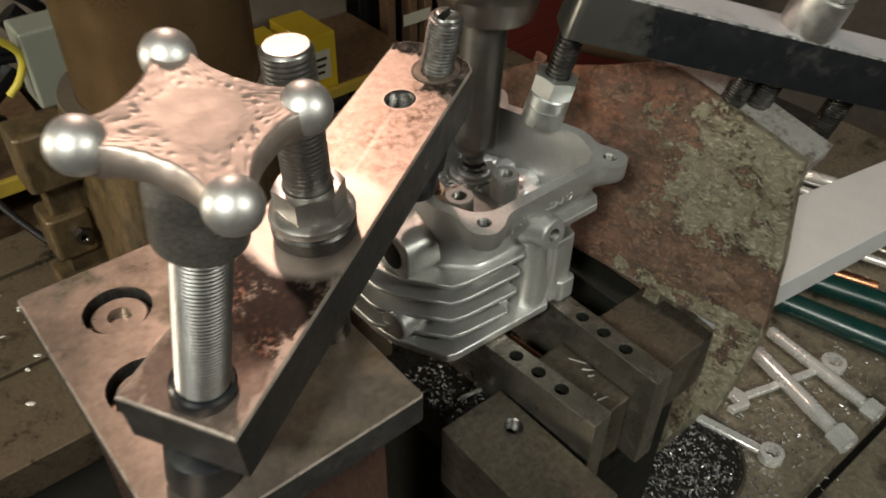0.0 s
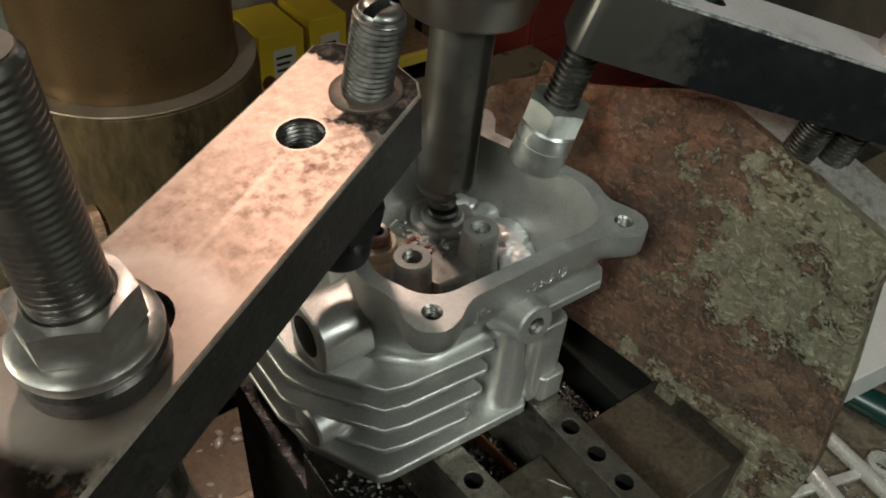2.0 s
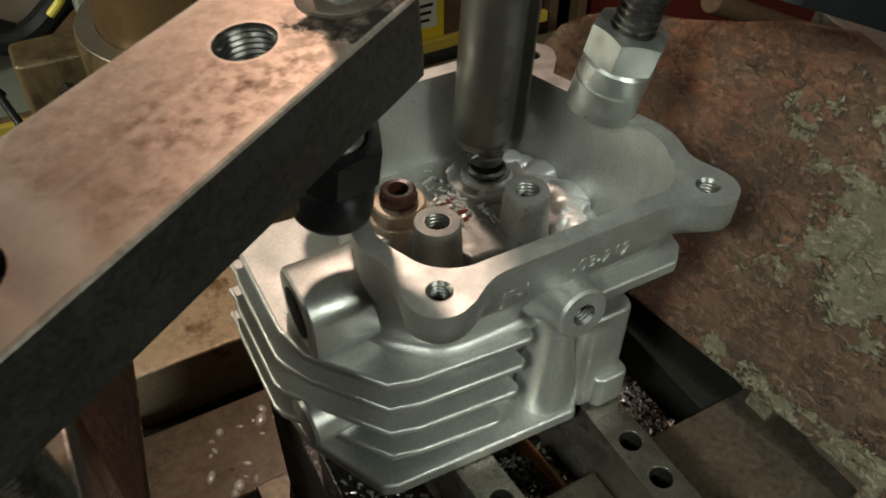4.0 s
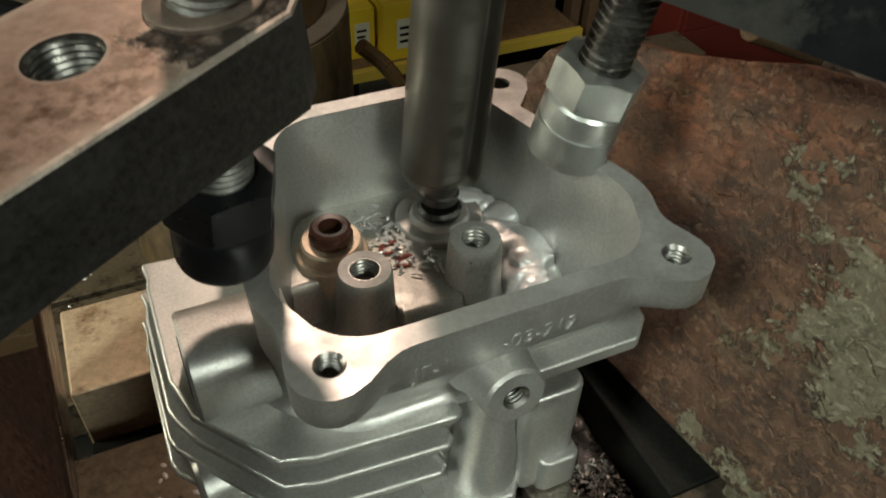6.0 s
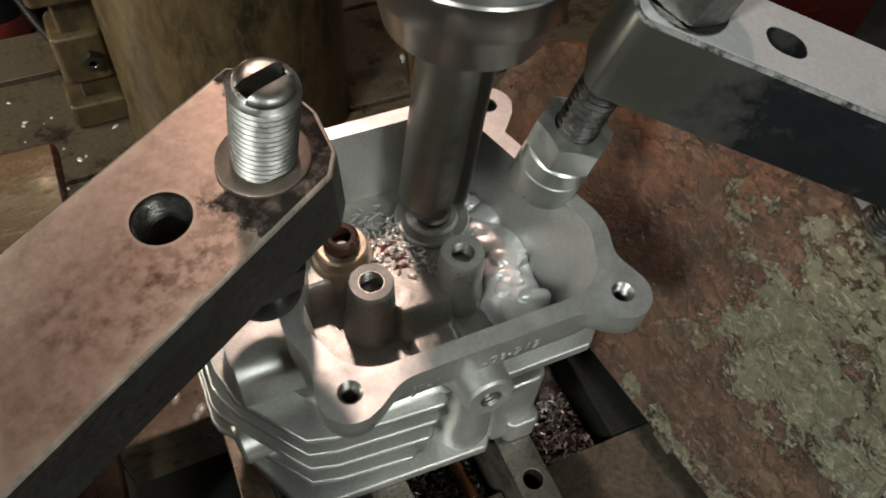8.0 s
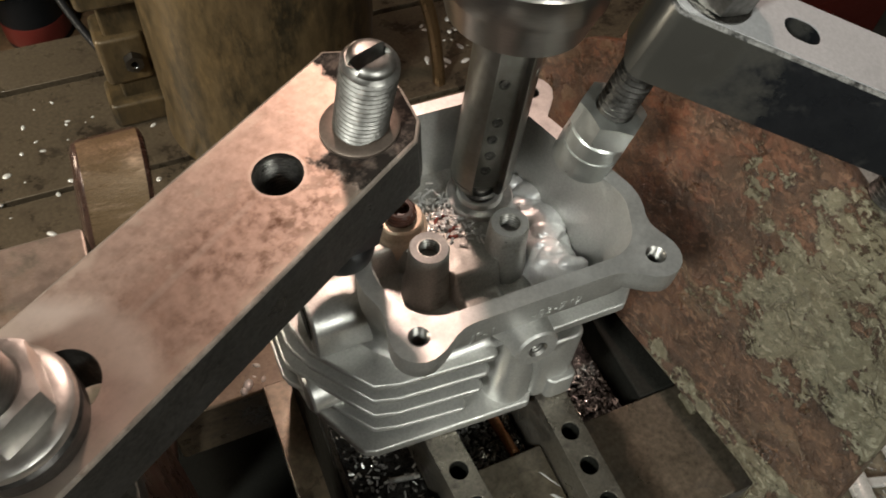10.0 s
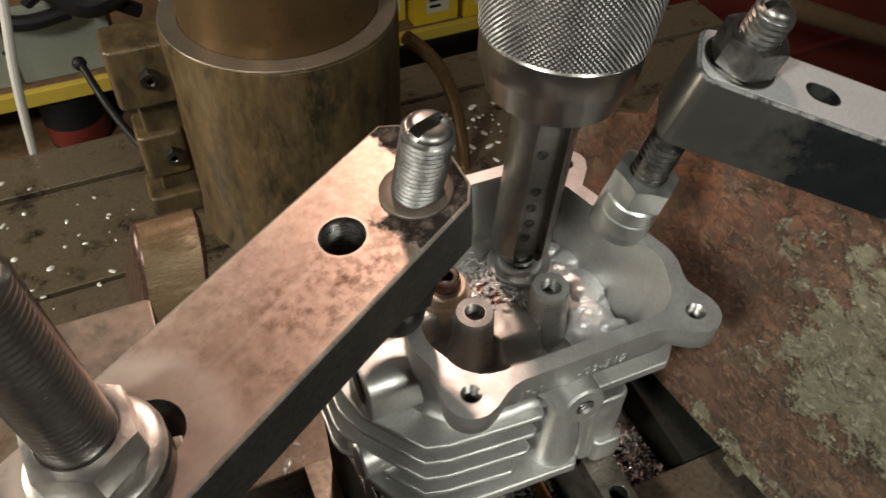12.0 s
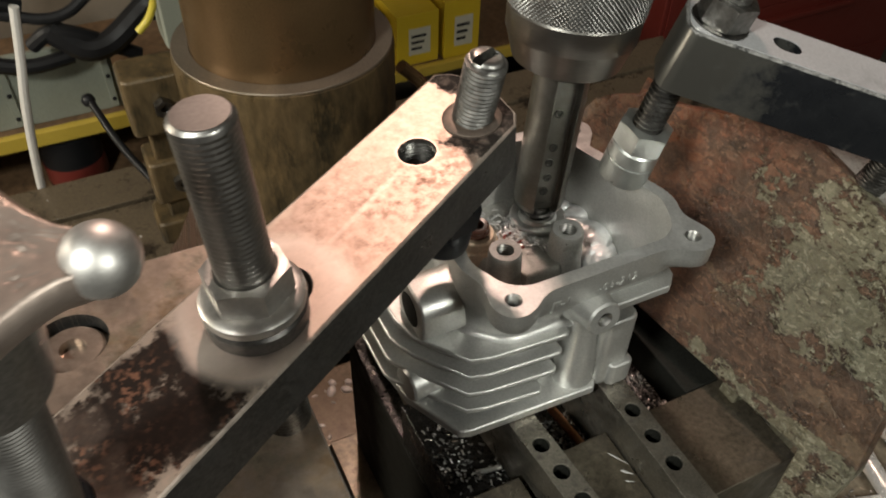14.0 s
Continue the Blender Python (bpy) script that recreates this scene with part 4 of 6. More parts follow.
    part("foot_step", bm, CAST, head, in_world=True, bevel=1.2)
    bm = prism([(44, 2), (46, -1), (74, -1.2), (76, 0.5), (79.5, 4), (81, 10), (72, 9.5), (44, 9.5)], 171.8, 176.0)
    part("shroud_fin", bm, CAST, head, in_world=True, bevel=0.9)
    # raised casting number
    for words, x, size in (("-03-212", 46, 5.8), ("JF-1", 21, 5.8)):
        font = bpy.data.curves.new("casting_number", "FONT")
        font.body, font.size, font.extrude, font.align_x = words, size * MM, 0.22 * MM, "CENTER"
        tmp = new("casting_number", font)
        bpy.context.view_layer.update()
        me = bpy.data.meshes.new_from_object(tmp.evaluated_get(bpy.context.evaluated_depsgraph_get()))
        bpy.data.objects.remove(tmp)
        me.materials.clear()
        me.materials.append(CAST)
        ob = new("casting_number", me)
        ob.parent = head
        ob.matrix_basis = frames[head.name].inverted() @ pose(x * MM, -0.00105, 0.1884 if x > 30 else 0.1876, 90, 0, 0)
        ob["label"] = "raised casting number"
    # red marker loops on the floor
    for cx, cy, r in ((33.5, 57, 2.6), (35.5, 50.5, 2.4)):
        pts = [(cx + r * (1 + 0.25 * math.sin(a * 2)) * math.cos(a), cy + r * 0.8 * math.sin(a), 169.55) for a in [TAU * k / 10 for k in range(9)]]
        part("marker_loop", tube_along(pts, 0.6, 6), RED_MARK, head, "red marker scrawl", in_world=True)
    return head


cylinder_head()


def swarf(name, count, place, size, label, seed, mat=None):
    """Many small curled chips joined into one heap. place(rng) gives a point."""
    rng = random.Random(seed)
    bm = bmesh.new()
    for _ in range(count):
        x, y, z = place(rng)
        L, w = size * rng.uniform(0.4, 1.25), size * rng.uniform(0.2, 0.5)
        bend = rng.uniform(-1.4, 1.4)
        m = shift(x, y, z) @ Euler((rng.uniform(-0.6, 0.6), rng.uniform(-0.6, 0.6), rng.uniform(0, TAU))).to_matrix().to_4x4()
        rows = []
        for k in range(4):
            a = bend * (k / 3 - 0.5)
            p = Vector((L * (k / 3 - 0.5), 0, L * 0.35 * math.cos(a * 2) * abs(bend) * 0.3))
            t = 0.18 * size
            rows.append([bm.verts.new(m @ (p + Vector(q))) for q in ((0, -w / 2, 0), (0, w / 2, 0), (0, w / 2 * 0.8, t), (0, -w / 2 * 0.8, t))])
        for a, b in zip(rows, rows[1:]):
            for k in range(4):
                bm.faces.new((a[k], a[(k + 1) % 4], b[(k + 1) % 4], b[k]))
        bm.faces.new(rows[0])
        bm.faces.new(rows[-1])
    return solo(name, bm, mat or SWARF, label, "swarf", kind="stuff", smooth=70)


def chamber_spot(rng):
    cx, cy, s = rng.choice(((33, 61, 4), (39, 51, 3.5), (30, 70, 3.5), (35, 56, 4), (43, 47, 2.5), (34, 65, 4), (58, 49, 3)))
    return rng.gauss(cx, s), rng.gauss(cy, s), 169.6 + rng.random() * 0.8


swarf("chamber_swarf", 45, chamber_spot, 2.4, "small curled aluminium chips lying on the rocker chamber floor", 3)


def flying_chips():
    """Single chips that the cutter throws out on to the chamber floor, each with its place, lie and start."""
    rng = random.Random(31)
    meshes = []
    for k in range(5):
        bm = bmesh.new()
        L, w, bend = rng.uniform(1.7, 3.5), rng.uniform(0.6, 1.0), rng.uniform(-0.6, 0.6)
        rows = []
        for i in range(5):
            u = i / 4 - 0.5
            p = Vector((L * u, bend * 2 * u * u, 0.2 * math.cos(5 * u)))
            rows.append([bm.verts.new(p + Vector(q)) for q in ((0, -w / 2, 0), (0, w / 2, 0), (0, w * 0.32, 0.3), (0, -w * 0.32, 0.3))])
        for a, b in zip(rows, rows[1:]):
            for i in range(4):
                bm.faces.new((a[i], a[(i + 1) % 4], b[(i + 1) % 4], b[i]))
        bm.faces.new(rows[0])
        bm.faces.new(rows[-1])
        meshes.append(solo("swarf_chip", bm, SWARF, "bright curled aluminium chip thrown out by the cutter", "metal chip", group="chips thrown out by the cutter"))
    made = []
    for k in range(130):
        chip = meshes[k] if k < 5 else copy_thing(meshes[k % 5], Matrix())
        cx, cy, sd = rng.choice(((32, 62, 3.6), (38, 53, 3.4), (30, 69, 3.2), (34, 57, 3.6), (42, 48, 3.0), (36, 69, 3.4), (40, 57, 3.0), (58.5, 52, 2.0), (29, 56, 2.6), (27, 64, 2.6), (38, 63, 3.0)))
        at = (rng.gauss(cx, sd * 1.25) * MM, rng.gauss(cy, sd * 1.25) * MM, (169.75 + rng.random() * 0.9) * MM)
        turn = (rng.uniform(-0.25, 0.25), rng.uniform(-0.25, 0.25), rng.uniform(0, TAU))
        start = rng.uniform(2.75, 4.4) if k < 65 else rng.uniform(6.0, 8.6)
        made.append((chip, at, turn, round(start, 2)))
    return made


FLYING = flying_chips()


# ---- cutter that turns in the chuck ----
AXIS = Vector((0.08, 0.03, 1)).normalized()
AXIS_AT = Vector((53.3, 65.3, 200.0))


def spindle_frame():
    return frame_at(AXIS_AT, AXIS)


def cutter():
    """z runs up the spindle axis; 0 lies in the plane of the head's rim."""
    tool = thing("spindle_tool", spindle_frame(), "steel cutter bar in a knurled chuck above the rocker chamber", "cutting tool")
    r = 11.2
    gw = 5.3
    ga = math.asin(gw / r)
    pts = []
    for k in range(41):
        a = ga + (TAU - 2 * ga) * k / 40
        pts.append((r * math.cos(a), r * math.sin(a)))
    pts += [(r * 0.48, -gw), (r * 0.48, gw)]
    bm = prism(pts, -19.5, 48)
    part("cutter_bar", bm, TOOL, tool, "grooved round tool bar", bevel=0.5)
    bm = bmesh.new()
    rings = skirt(bm, [([(x * k, y * k) for x, y in pts], z) for k, z in ((0.985, -19.6), (0.95, -21.6), (0.88, -22.8), (0.72, -23.5))])
    bm.faces.new(rings[0])
    bm.faces.new(rings[-1])
    part("bar_nose", bm, TOOL, tool)
    for k, z in enumerate((-13, -6, 1.5, 9, 25)):
        m = frame_at((0, 0, 0), (1, 0, 0)).to_3x3().to_4x4()
        bm = lathe([(1.9, 0.0), (1.9, 0.5), (1.1, 0.5), (1.0, -0.6), (0.2, -0.7)], 16, m=m)
        bmesh.ops.translate(bm, vec=(5.4, -0.8 + 0.5 * (k % 2), z), verts=bm.verts)
        part("set_screw", bm, THREAD_DARK, tool)
    part("side_screw", lathe([(2.0, 0), (2.0, 0.4), (1.2, 0.3), (0.2, -0.6)], 16, m=shift(6.0, -8.3, -6) @ frame_at((0, 0, 0), (0.6, -0.83, 0)).to_3x3().to_4x4()), THREAD_DARK, tool)
    part("side_screw", lathe([(1.8, 0), (1.8, 1.0), (1.2, 0.9), (0.2, -0.2)], 12, m=shift(6.2, 8.1, 31) @ frame_at((0, 0, 0), (0.6, 0.83, 0)).to_3x3().to_4x4()), ZINC, tool)
    part("pilot", lathe([(2.2, -39), (2.4, -30.5), (5.6, -30), (5.8, -27.5), (5.2, -27), (5.2, -25.4), (4.7, -25), (4.7, -23.4), (6, -23.3)], 24), THREAD_DARK, tool, "dark pilot pin in the guide")
    part("chuck_collar", lathe([(10.4, 46.5), (20.2, 46.5), (21.4, 47.4), (24.6, 57.5), (25.2, 58.5), (25.7, 67.6), (25.0, 68.6), (10, 68.6)], 64), COLLAR, tool, "smooth turned collar")
    bm = bmesh.new()
    n, rows, teeth = 368, 92, 92
    rings = []
    for j in range(rows):
        z = 68.8 + j * 0.45
        rr = 25.4 + min(2.4, (z - 64.6) * 0.07)
        ring = []
        for k in range(n):
            u, v = teeth * k / n, j / 4
            rise = min(abs((u + v) % 1 - 0.5), abs((u - v) % 1 - 0.5)) * 1.25
            ring.append(bm.verts.new(((rr + rise) * math.cos(TAU * k / n), (rr + rise) * math.sin(TAU * k / n), z)))
        rings.append(ring)
    for a, b in zip(rings, rings[1:]):
        for k in range(n):
            bm.faces.new((a[k], a[(k + 1) % n], b[(k + 1) % n], b[k]))
    bm.faces.new(rings[0])
    bm.faces.new(rings[-1])
    part("knurled_sleeve", bm, KNURL, tool, "diamond-knurled chuck sleeve", smooth=10)
    part("chuck_top", lathe([(27, 109.9), (27.5, 111), (27.5, 142), (22, 146), (22, 260)], 48), COLLAR, tool)
    return tool


TOOL_THING = cutter()


# ---- clamp strap on the side of the base plate ----
def axes_frame(origin, along, side, up):
    m = Matrix((Vector(along), Vector(side), Vector(up))).transposed().to_4x4()
    m.translation = Vector(origin) * MM
    return m


YAW, PITCH = radians(29.02), radians(6.21)
S_ALONG = Vector((math.cos(YAW) * math.cos(PITCH), math.sin(YAW) * math.cos(PITCH), math.sin(PITCH)))
S_SIDE = Vector((-math.sin(YAW), math.cos(YAW), 0))
S_UP = S_ALONG.cross(S_SIDE)
STRAP_FRAME = axes_frame((-28.1, 18.7, 259.8), S_ALONG, S_SIDE, S_UP)


def clamp_strap():
    """x runs along the strap to its tip, z = 0 is its top face, the plain hole is the origin."""
    strap = thing("clamp_strap", STRAP_FRAME, "thick copper-toned steel clamp strap with a worn top and dark sides", "clamp strap")
    outline = [(-143.5, -18.2), (26.5, -18.2), (31.5, -15.0), (36.8, -5), (38.6, 8), (37.6, 14), (34, 18.2), (-143.5, 18.2)]
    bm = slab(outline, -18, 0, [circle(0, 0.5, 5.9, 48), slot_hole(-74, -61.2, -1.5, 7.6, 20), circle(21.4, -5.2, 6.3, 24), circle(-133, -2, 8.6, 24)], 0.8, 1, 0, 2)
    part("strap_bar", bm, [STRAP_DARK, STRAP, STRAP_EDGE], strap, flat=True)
    part("hole_thread", lathe([(5.88, -0.4)] + [(5.5 if k % 2 else 5.88, -0.8 - 0.6 * k) for k in range(28)], 28, close=False), THREAD_DARK, strap, m=pose(0, 0.0005, 0))
    return strap


clamp_strap()


def strap_screw():
    screw = thing("pressure_screw", frame_at(STRAP_FRAME @ Vector((0.0214, -0.0052, 0)) / MM, (0.07, -0.18, 1)) @ pose(0, 0, -0.0605), "slotted threaded pressure screw through the strap onto the head", "clamp screw")
    part("screw_thread", thread(6.5, 79.5, 1.5, 0.7, slot=3.2, cap=1.2), THREAD, screw, m=pose(0, 0, 0.0045, 0, 0, 20))
    part("collar", lathe([(6.4, -0.4), (9.4, -0.2), (9.4, 0.5), (9.0, 0.8), (6.4, 0.9)], 40), COLLAR_RING, screw, "flat collar ring on the strap",
         m=frames[screw.name].inverted() @ STRAP_FRAME @ pose(0.0214, -0.0052, 0.0002))
    part("jam_nut", hex_nut(20, 11, 6.5), BLACK, screw, "black jam nut", m=pose(0, 0, 0.0138, 0, 0, 40))
    part("foot", lathe([(8.6, -0.5), (9.9, 0.8), (10.2, 2), (10.2, 11), (9.4, 12.6), (6.4, 13.2)], 36), BLACK, screw, "dark round foot on the rim", m=pose(0, 0, 0.0002))
    return screw


strap_screw()


def clamp_bolt():
    bolt = thing("clamp_stud", STRAP_FRAME @ pose(-0.0735, -0.0022, -0.05, 0, 2.5, 0), "thick threaded clamp stud with hexagon nut and washers", "clamp stud")
    part("stud_thread", thread(7.1, 82, 1.5, 0.22, 40, cap=1.2), JACK, bolt, m=pose(0, 0, 0.031))
    # same stud in darker steel below the strap, where its shade is painted in
    part("lower_thread", thread(7.0, 30.8, 1.5, 0.3, 32), THREAD_DARK, bolt, "lower thread darkened for the shade under the strap")
    part("nut", hex_nut(19.0, 8.2, 7.0), STEEL, bolt, "bright hexagon nut", m=pose(0, 0, 0.0604, 0, 0, 38))
    part("washer", lathe([(7.4, 56.0), (12.0, 56.0), (13.0, 56.8), (13.3, 58.0), (13.1, 59.2), (12.0, 60.1), (9.5, 60.4), (7.4, 60.4)], 48), STEEL, bolt, "bright domed washer")
    part("washer", lathe([(7.4, 50.2), (12.6, 50.2), (13.0, 50.8), (13.1, 55.0), (12.4, 55.9), (7.4, 55.9)], 48), STRAP_DARK, bolt, "dark thick washer")
    return bolt


clamp_bolt()


def star_knob():
    """A jack screw with a four-ball star knob at the strap's heel."""
    base = STRAP_FRAME @ Vector((-0.1336, -0.0025, 0))
    top = Vector((-0.1354, -0.0635, 0.3298))
    axis = (top - base).normalized()
    jack = thing("jack_screw", frame_at(base / MM, axis), "threaded jack screw with a four-ball star knob", "jack screw")
    L = (top - base).length / MM
    part("jack_thread", thread(6.9, L + 20, 1.25, 0.3, 32), JACK, jack, m=pose(0, 0, -0.03))
    lean = frames[jack.name].to_3x3().inverted() @ Vector((0.76, -0.65, 0))
    knob = pose(0, 0, L * MM) @ Matrix.Rotation(radians(4.5), 4, lean) @ pose(0, 0, -L * MM)
    part("hub", lathe([(7.2, L - 30), (10.2, L - 29), (10.9, L - 16), (11.2, L - 5), (10, L - 2)], 40), CAST_DARK, jack, "dull cast hub")
    turn0 = radians(77.5)
    arms = []
    for k in range(4):
        a = turn0 + TAU * k / 4
        arms.append((20.6 * math.cos(a), 20.6 * math.sin(a)))
    pts = []
    for i in range(160):
        a = TAU * i / 160
        rr = 60.0
        while rr > 5:
            x, y = rr * math.cos(a), rr * math.sin(a)
            d = math.hypot(x, y) - 13.8
            for ax, ay in arms:
                t = min(1, max(0, (x * ax + y * ay) / (ax * ax + ay * ay)))
                d = smooth_min(d, math.hypot(x - ax * t, y - ay * t) - 4.0, 10)
            if d < 0:
                break
            rr -= max(0.05, d * 0.6)
        pts.append((x, y))
    bm = bmesh.new()
    rings = []
    for share, z in ((0.55, -9.5), (0.80, -7.6), (0.94, -5.2), (1.0, -3.0), (0.98, -1.0), (0.92, 0.5), *[(0.88 - 0.021 * k, 1.2 - 0.25 * min(1, k / 14)) for k in range(41)]):
        ring = []
        for x, y in pts:
            u, v = x * share, y * share
            worn = min(1, max(0, (math.hypot(u, v) - 7.5) / 3.0))
            pit = 0.05 * noise.noise((u / 4.2, v / 4.2, 1.3)) - 0.8 * worn * max(0, noise.noise((u / 1.05, v / 1.05, 4.0)) - 0.25) - 0.08 * worn
            ring.append(bm.verts.new((x * share, y * share, L + z + (pit if z > 0 else 0))))
        rings.append(ring)
    for p, q in zip(rings, rings[1:]):
        for k in range(len(p)):
            bm.faces.new((p[k], p[(k + 1) % len(p)], q[(k + 1) % len(p)], q[k]))
    bm.faces.new(rings[0])
    bm.faces.new(rings[-1])
    part("star_plate", bm, STAR, jack, "worn pitted cast-iron star face", m=knob, smooth=80)
    for x, y in arms:
        bm = bmesh.new()
        bmesh.ops.create_uvsphere(bm, u_segments=36, v_segments=20, radius=5.5)
        part("ball", bm, BALL, jack, "polished steel ball end", m=knob @ pose(x * MM, y * MM, (L - 1.5) * MM), smooth=80)
    part("jack_collar", lathe([(6.9, 0.3), (8.4, 0.3), (8.6, 1.0), (8.5, 4.4), (7.8, 5.2), (6.9, 5.2)], 32), BLACK, jack, "black collar where the screw enters the strap")
    part("jack_foot", lathe([(8, -40), (11, -39), (11, -24), (7, -22)], 32), BLACK, jack)
    return jack


CAST_DARK = shader("dull_cast_iron", (0.25, 0.235, 0.215), 0.85, 0.38, grain=0.15, bump=0.25, bump_scale=500)
STAR = shader("pitted_star_face", (0.46, 0.38, 0.33), 0.85, 0.47, grain=0.08, grain_scale=200, bump=0.12, bump_scale=420, rough_var=0.04)
BALL = shader("polished_ball_steel", (0.62, 0.605, 0.58), 0.95, 0.47, grain=0.05, bump=0.05, rough_var=0.03)
star_knob()


def base_plate():
    plate = thing("base_plate", pose(-0.1225, 0.0043, 0.193), "flat worn steel plate with counterbored screw holes on a riser", "base plate")
    holes = [(-17.5, 35.5), (-24.5, -3)]
    outline = rounded(-43.5, 43.5, -63.3, 63.3, 1.6, 3)
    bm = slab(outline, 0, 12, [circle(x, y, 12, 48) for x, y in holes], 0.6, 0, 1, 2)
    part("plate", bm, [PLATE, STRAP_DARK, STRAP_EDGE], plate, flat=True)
    for x, y in holes:
        part("counterbore", lathe([(12.05, 11.6), (12.05, 4.5), (10.3, 4.4), (10.1, 8.2), (9.3, 9.0), (4.3, 9.0), (3.9, 6.0), (0.2, 6.0)], 32, close=False), PLATE, plate, "sunk cap screw", m=pose(x * MM, y * MM, 0))
    part("riser_block", box(-38, 36, -50, 58, -387.5, -0.3), BROWN_BLOCK, plate, "dark riser block")
    return plate


base_plate()


# ---- black clamp bar on the other side ----
B_ALONG = Vector((math.cos(radians(-34.3)) * math.cos(radians(-14.5)), math.sin(radians(-34.3)) * math.cos(radians(-14.5)), math.sin(radians(-14.5))))
B_UP = Vector((0.162, -0.198, 0.967))
B_UP = (B_UP - B_ALONG * B_UP.dot(B_ALONG)).normalized()
B_SIDE = B_UP.cross(B_ALONG)
BAR_FRAME = axes_frame((79.7, 21.2, 273.3), B_ALONG, B_SIDE, B_UP)


def clamp_bar():
    """x runs along the bar away from the head, z = 0 is its top, y = 0 its nearer long side."""
    bar = thing("clamp_bar", BAR_FRAME, "heavy black-painted clamp bar with a bare worn top", "clamp bar")
    out = [(-1.5, 0), (240, 0), (240, 24), (-1, 24), (-3.6, 23.2), (-5.4, 21.4), (-6.2, 18.5), (-6.6, 6), (-6.0, 3.2), (-4.6, 1.2), (-3.0, 0.3)]
    bm = slab(out, -25, 0, [slot_hole(29.8, 32.6, 11.5, 4.0), circle(6.5, 11.8, 6, 24)], 0.9, 1, 0, 2)
    part("bar", bm, [BAR_SIDE, BAR_SIDE, BAR_EDGE], bar, smooth=25)
    skin = [(-1.2, 1.0), (239, 1.0), (239, 23.0), (-0.8, 23.0), (-3.0, 22.3), (-4.5, 20.8), (-5.2, 18.2), (-5.6, 6.2), (-5.0, 3.8), (-3.9, 2.0), (-2.6, 1.2)]
    bm = prism(skin, -0.05, 0.3, [slot_hole(29.8, 32.6, 11.5, 4.1), circle(6.5, 11.8, 6, 24)])
    part("bare_top", bm, BAR_TOP, bar, "bare worn steel top", flat=True)
    return bar


clamp_bar()


def bar_screw():
    """Stands on the head's rim; the nut on top of the bar sits square on the bar."""
    axis = Vector((0.0088, -0.0085, 0.0569)).normalized()
    at = frame_at((76.6, 43.2, 200.1), axis)
    screw = thing("clamp_screw", at, "threaded clamp screw with zinc nuts and a round foot", "clamp screw")
    part("screw_thread", thread(6.1, 48, 2.2, 1.1), THREAD_DARK, screw, m=pose(0, 0, 0.008))
    part("foot", lathe([(10.0, 0), (10.35, 0.35), (10.35, 9.4), (9.9, 9.7), (9.9, 10.2), (10.3, 10.6), (10.1, 15.8), (9.2, 16.8), (6, 17)], 48), ZINC, screw, "turned round foot")
    part("lock_nut", hex_nut(19.5, 9.5, 5.6), ZINC, screw, "zinc lock nut", m=pose(0, 0, 0.017, 0, 0, 6))
    over = at.inverted() @ BAR_FRAME
    part("screw_end", thread(5.9, 19, 1.75, 0.8, slot=2.6, cap=1.2), THREAD, screw, "slotted upper screw end", m=over @ pose(0.0055, 0.0118, 0, 0, 0, 25))
    part("top_nut", hex_nut(17, 9.5, 5.6), THREAD, screw, "worn nut on the bar", m=over @ pose(0.0055, 0.0118, 0.0010, 0, 0, 5))
    part("washer", lathe([(6.2, 0.05), (10.6, 0.05), (10.6, 0.9), (6.2, 0.9)], 32), THREAD_DARK, screw, m=over @ pose(0.0055, 0.0118, 0))
    return screw


bar_screw()


def bar_stud():
    stud = thing("clamp_stud", BAR_FRAME @ pose(0.108, 0.012, -0.06), "big clamp stud with round spacer and nut on a bar", "clamp stud")
    part("stud_thread", thread(6.5, 105, 1.75, 0.8, cap=1.2), THREAD_DARK, stud)
    part("spacer", lathe([(7, 60.1), (12.5, 60.1), (13, 61), (13, 78), (12, 79), (7, 79)], 40), STEEL, stud, "brown stained round spacer")
    part("nut", hex_nut(22, 12, 6.4), STEEL, stud, m=pose(0, 0, 0.0792))
    return stud


bar_stud()
for s, side, drop in ((94.5, 12, 55), (150, 12, 56)):
    m = BAR_FRAME @ pose(s * MM, side * MM, -drop * MM)
    bm = thread(6.3, drop - 25.3, 1.5, 0.8)
    solo("support_screw", bm, THREAD_DARK, "blackened threaded support screw under the black bar", "screw", m=m, group="support screws under the bar")

# ---- angle plate with a leaning rusty web ----
def web_x(y, z):
    return -0.150 * y + 0.387 * z + 62.8


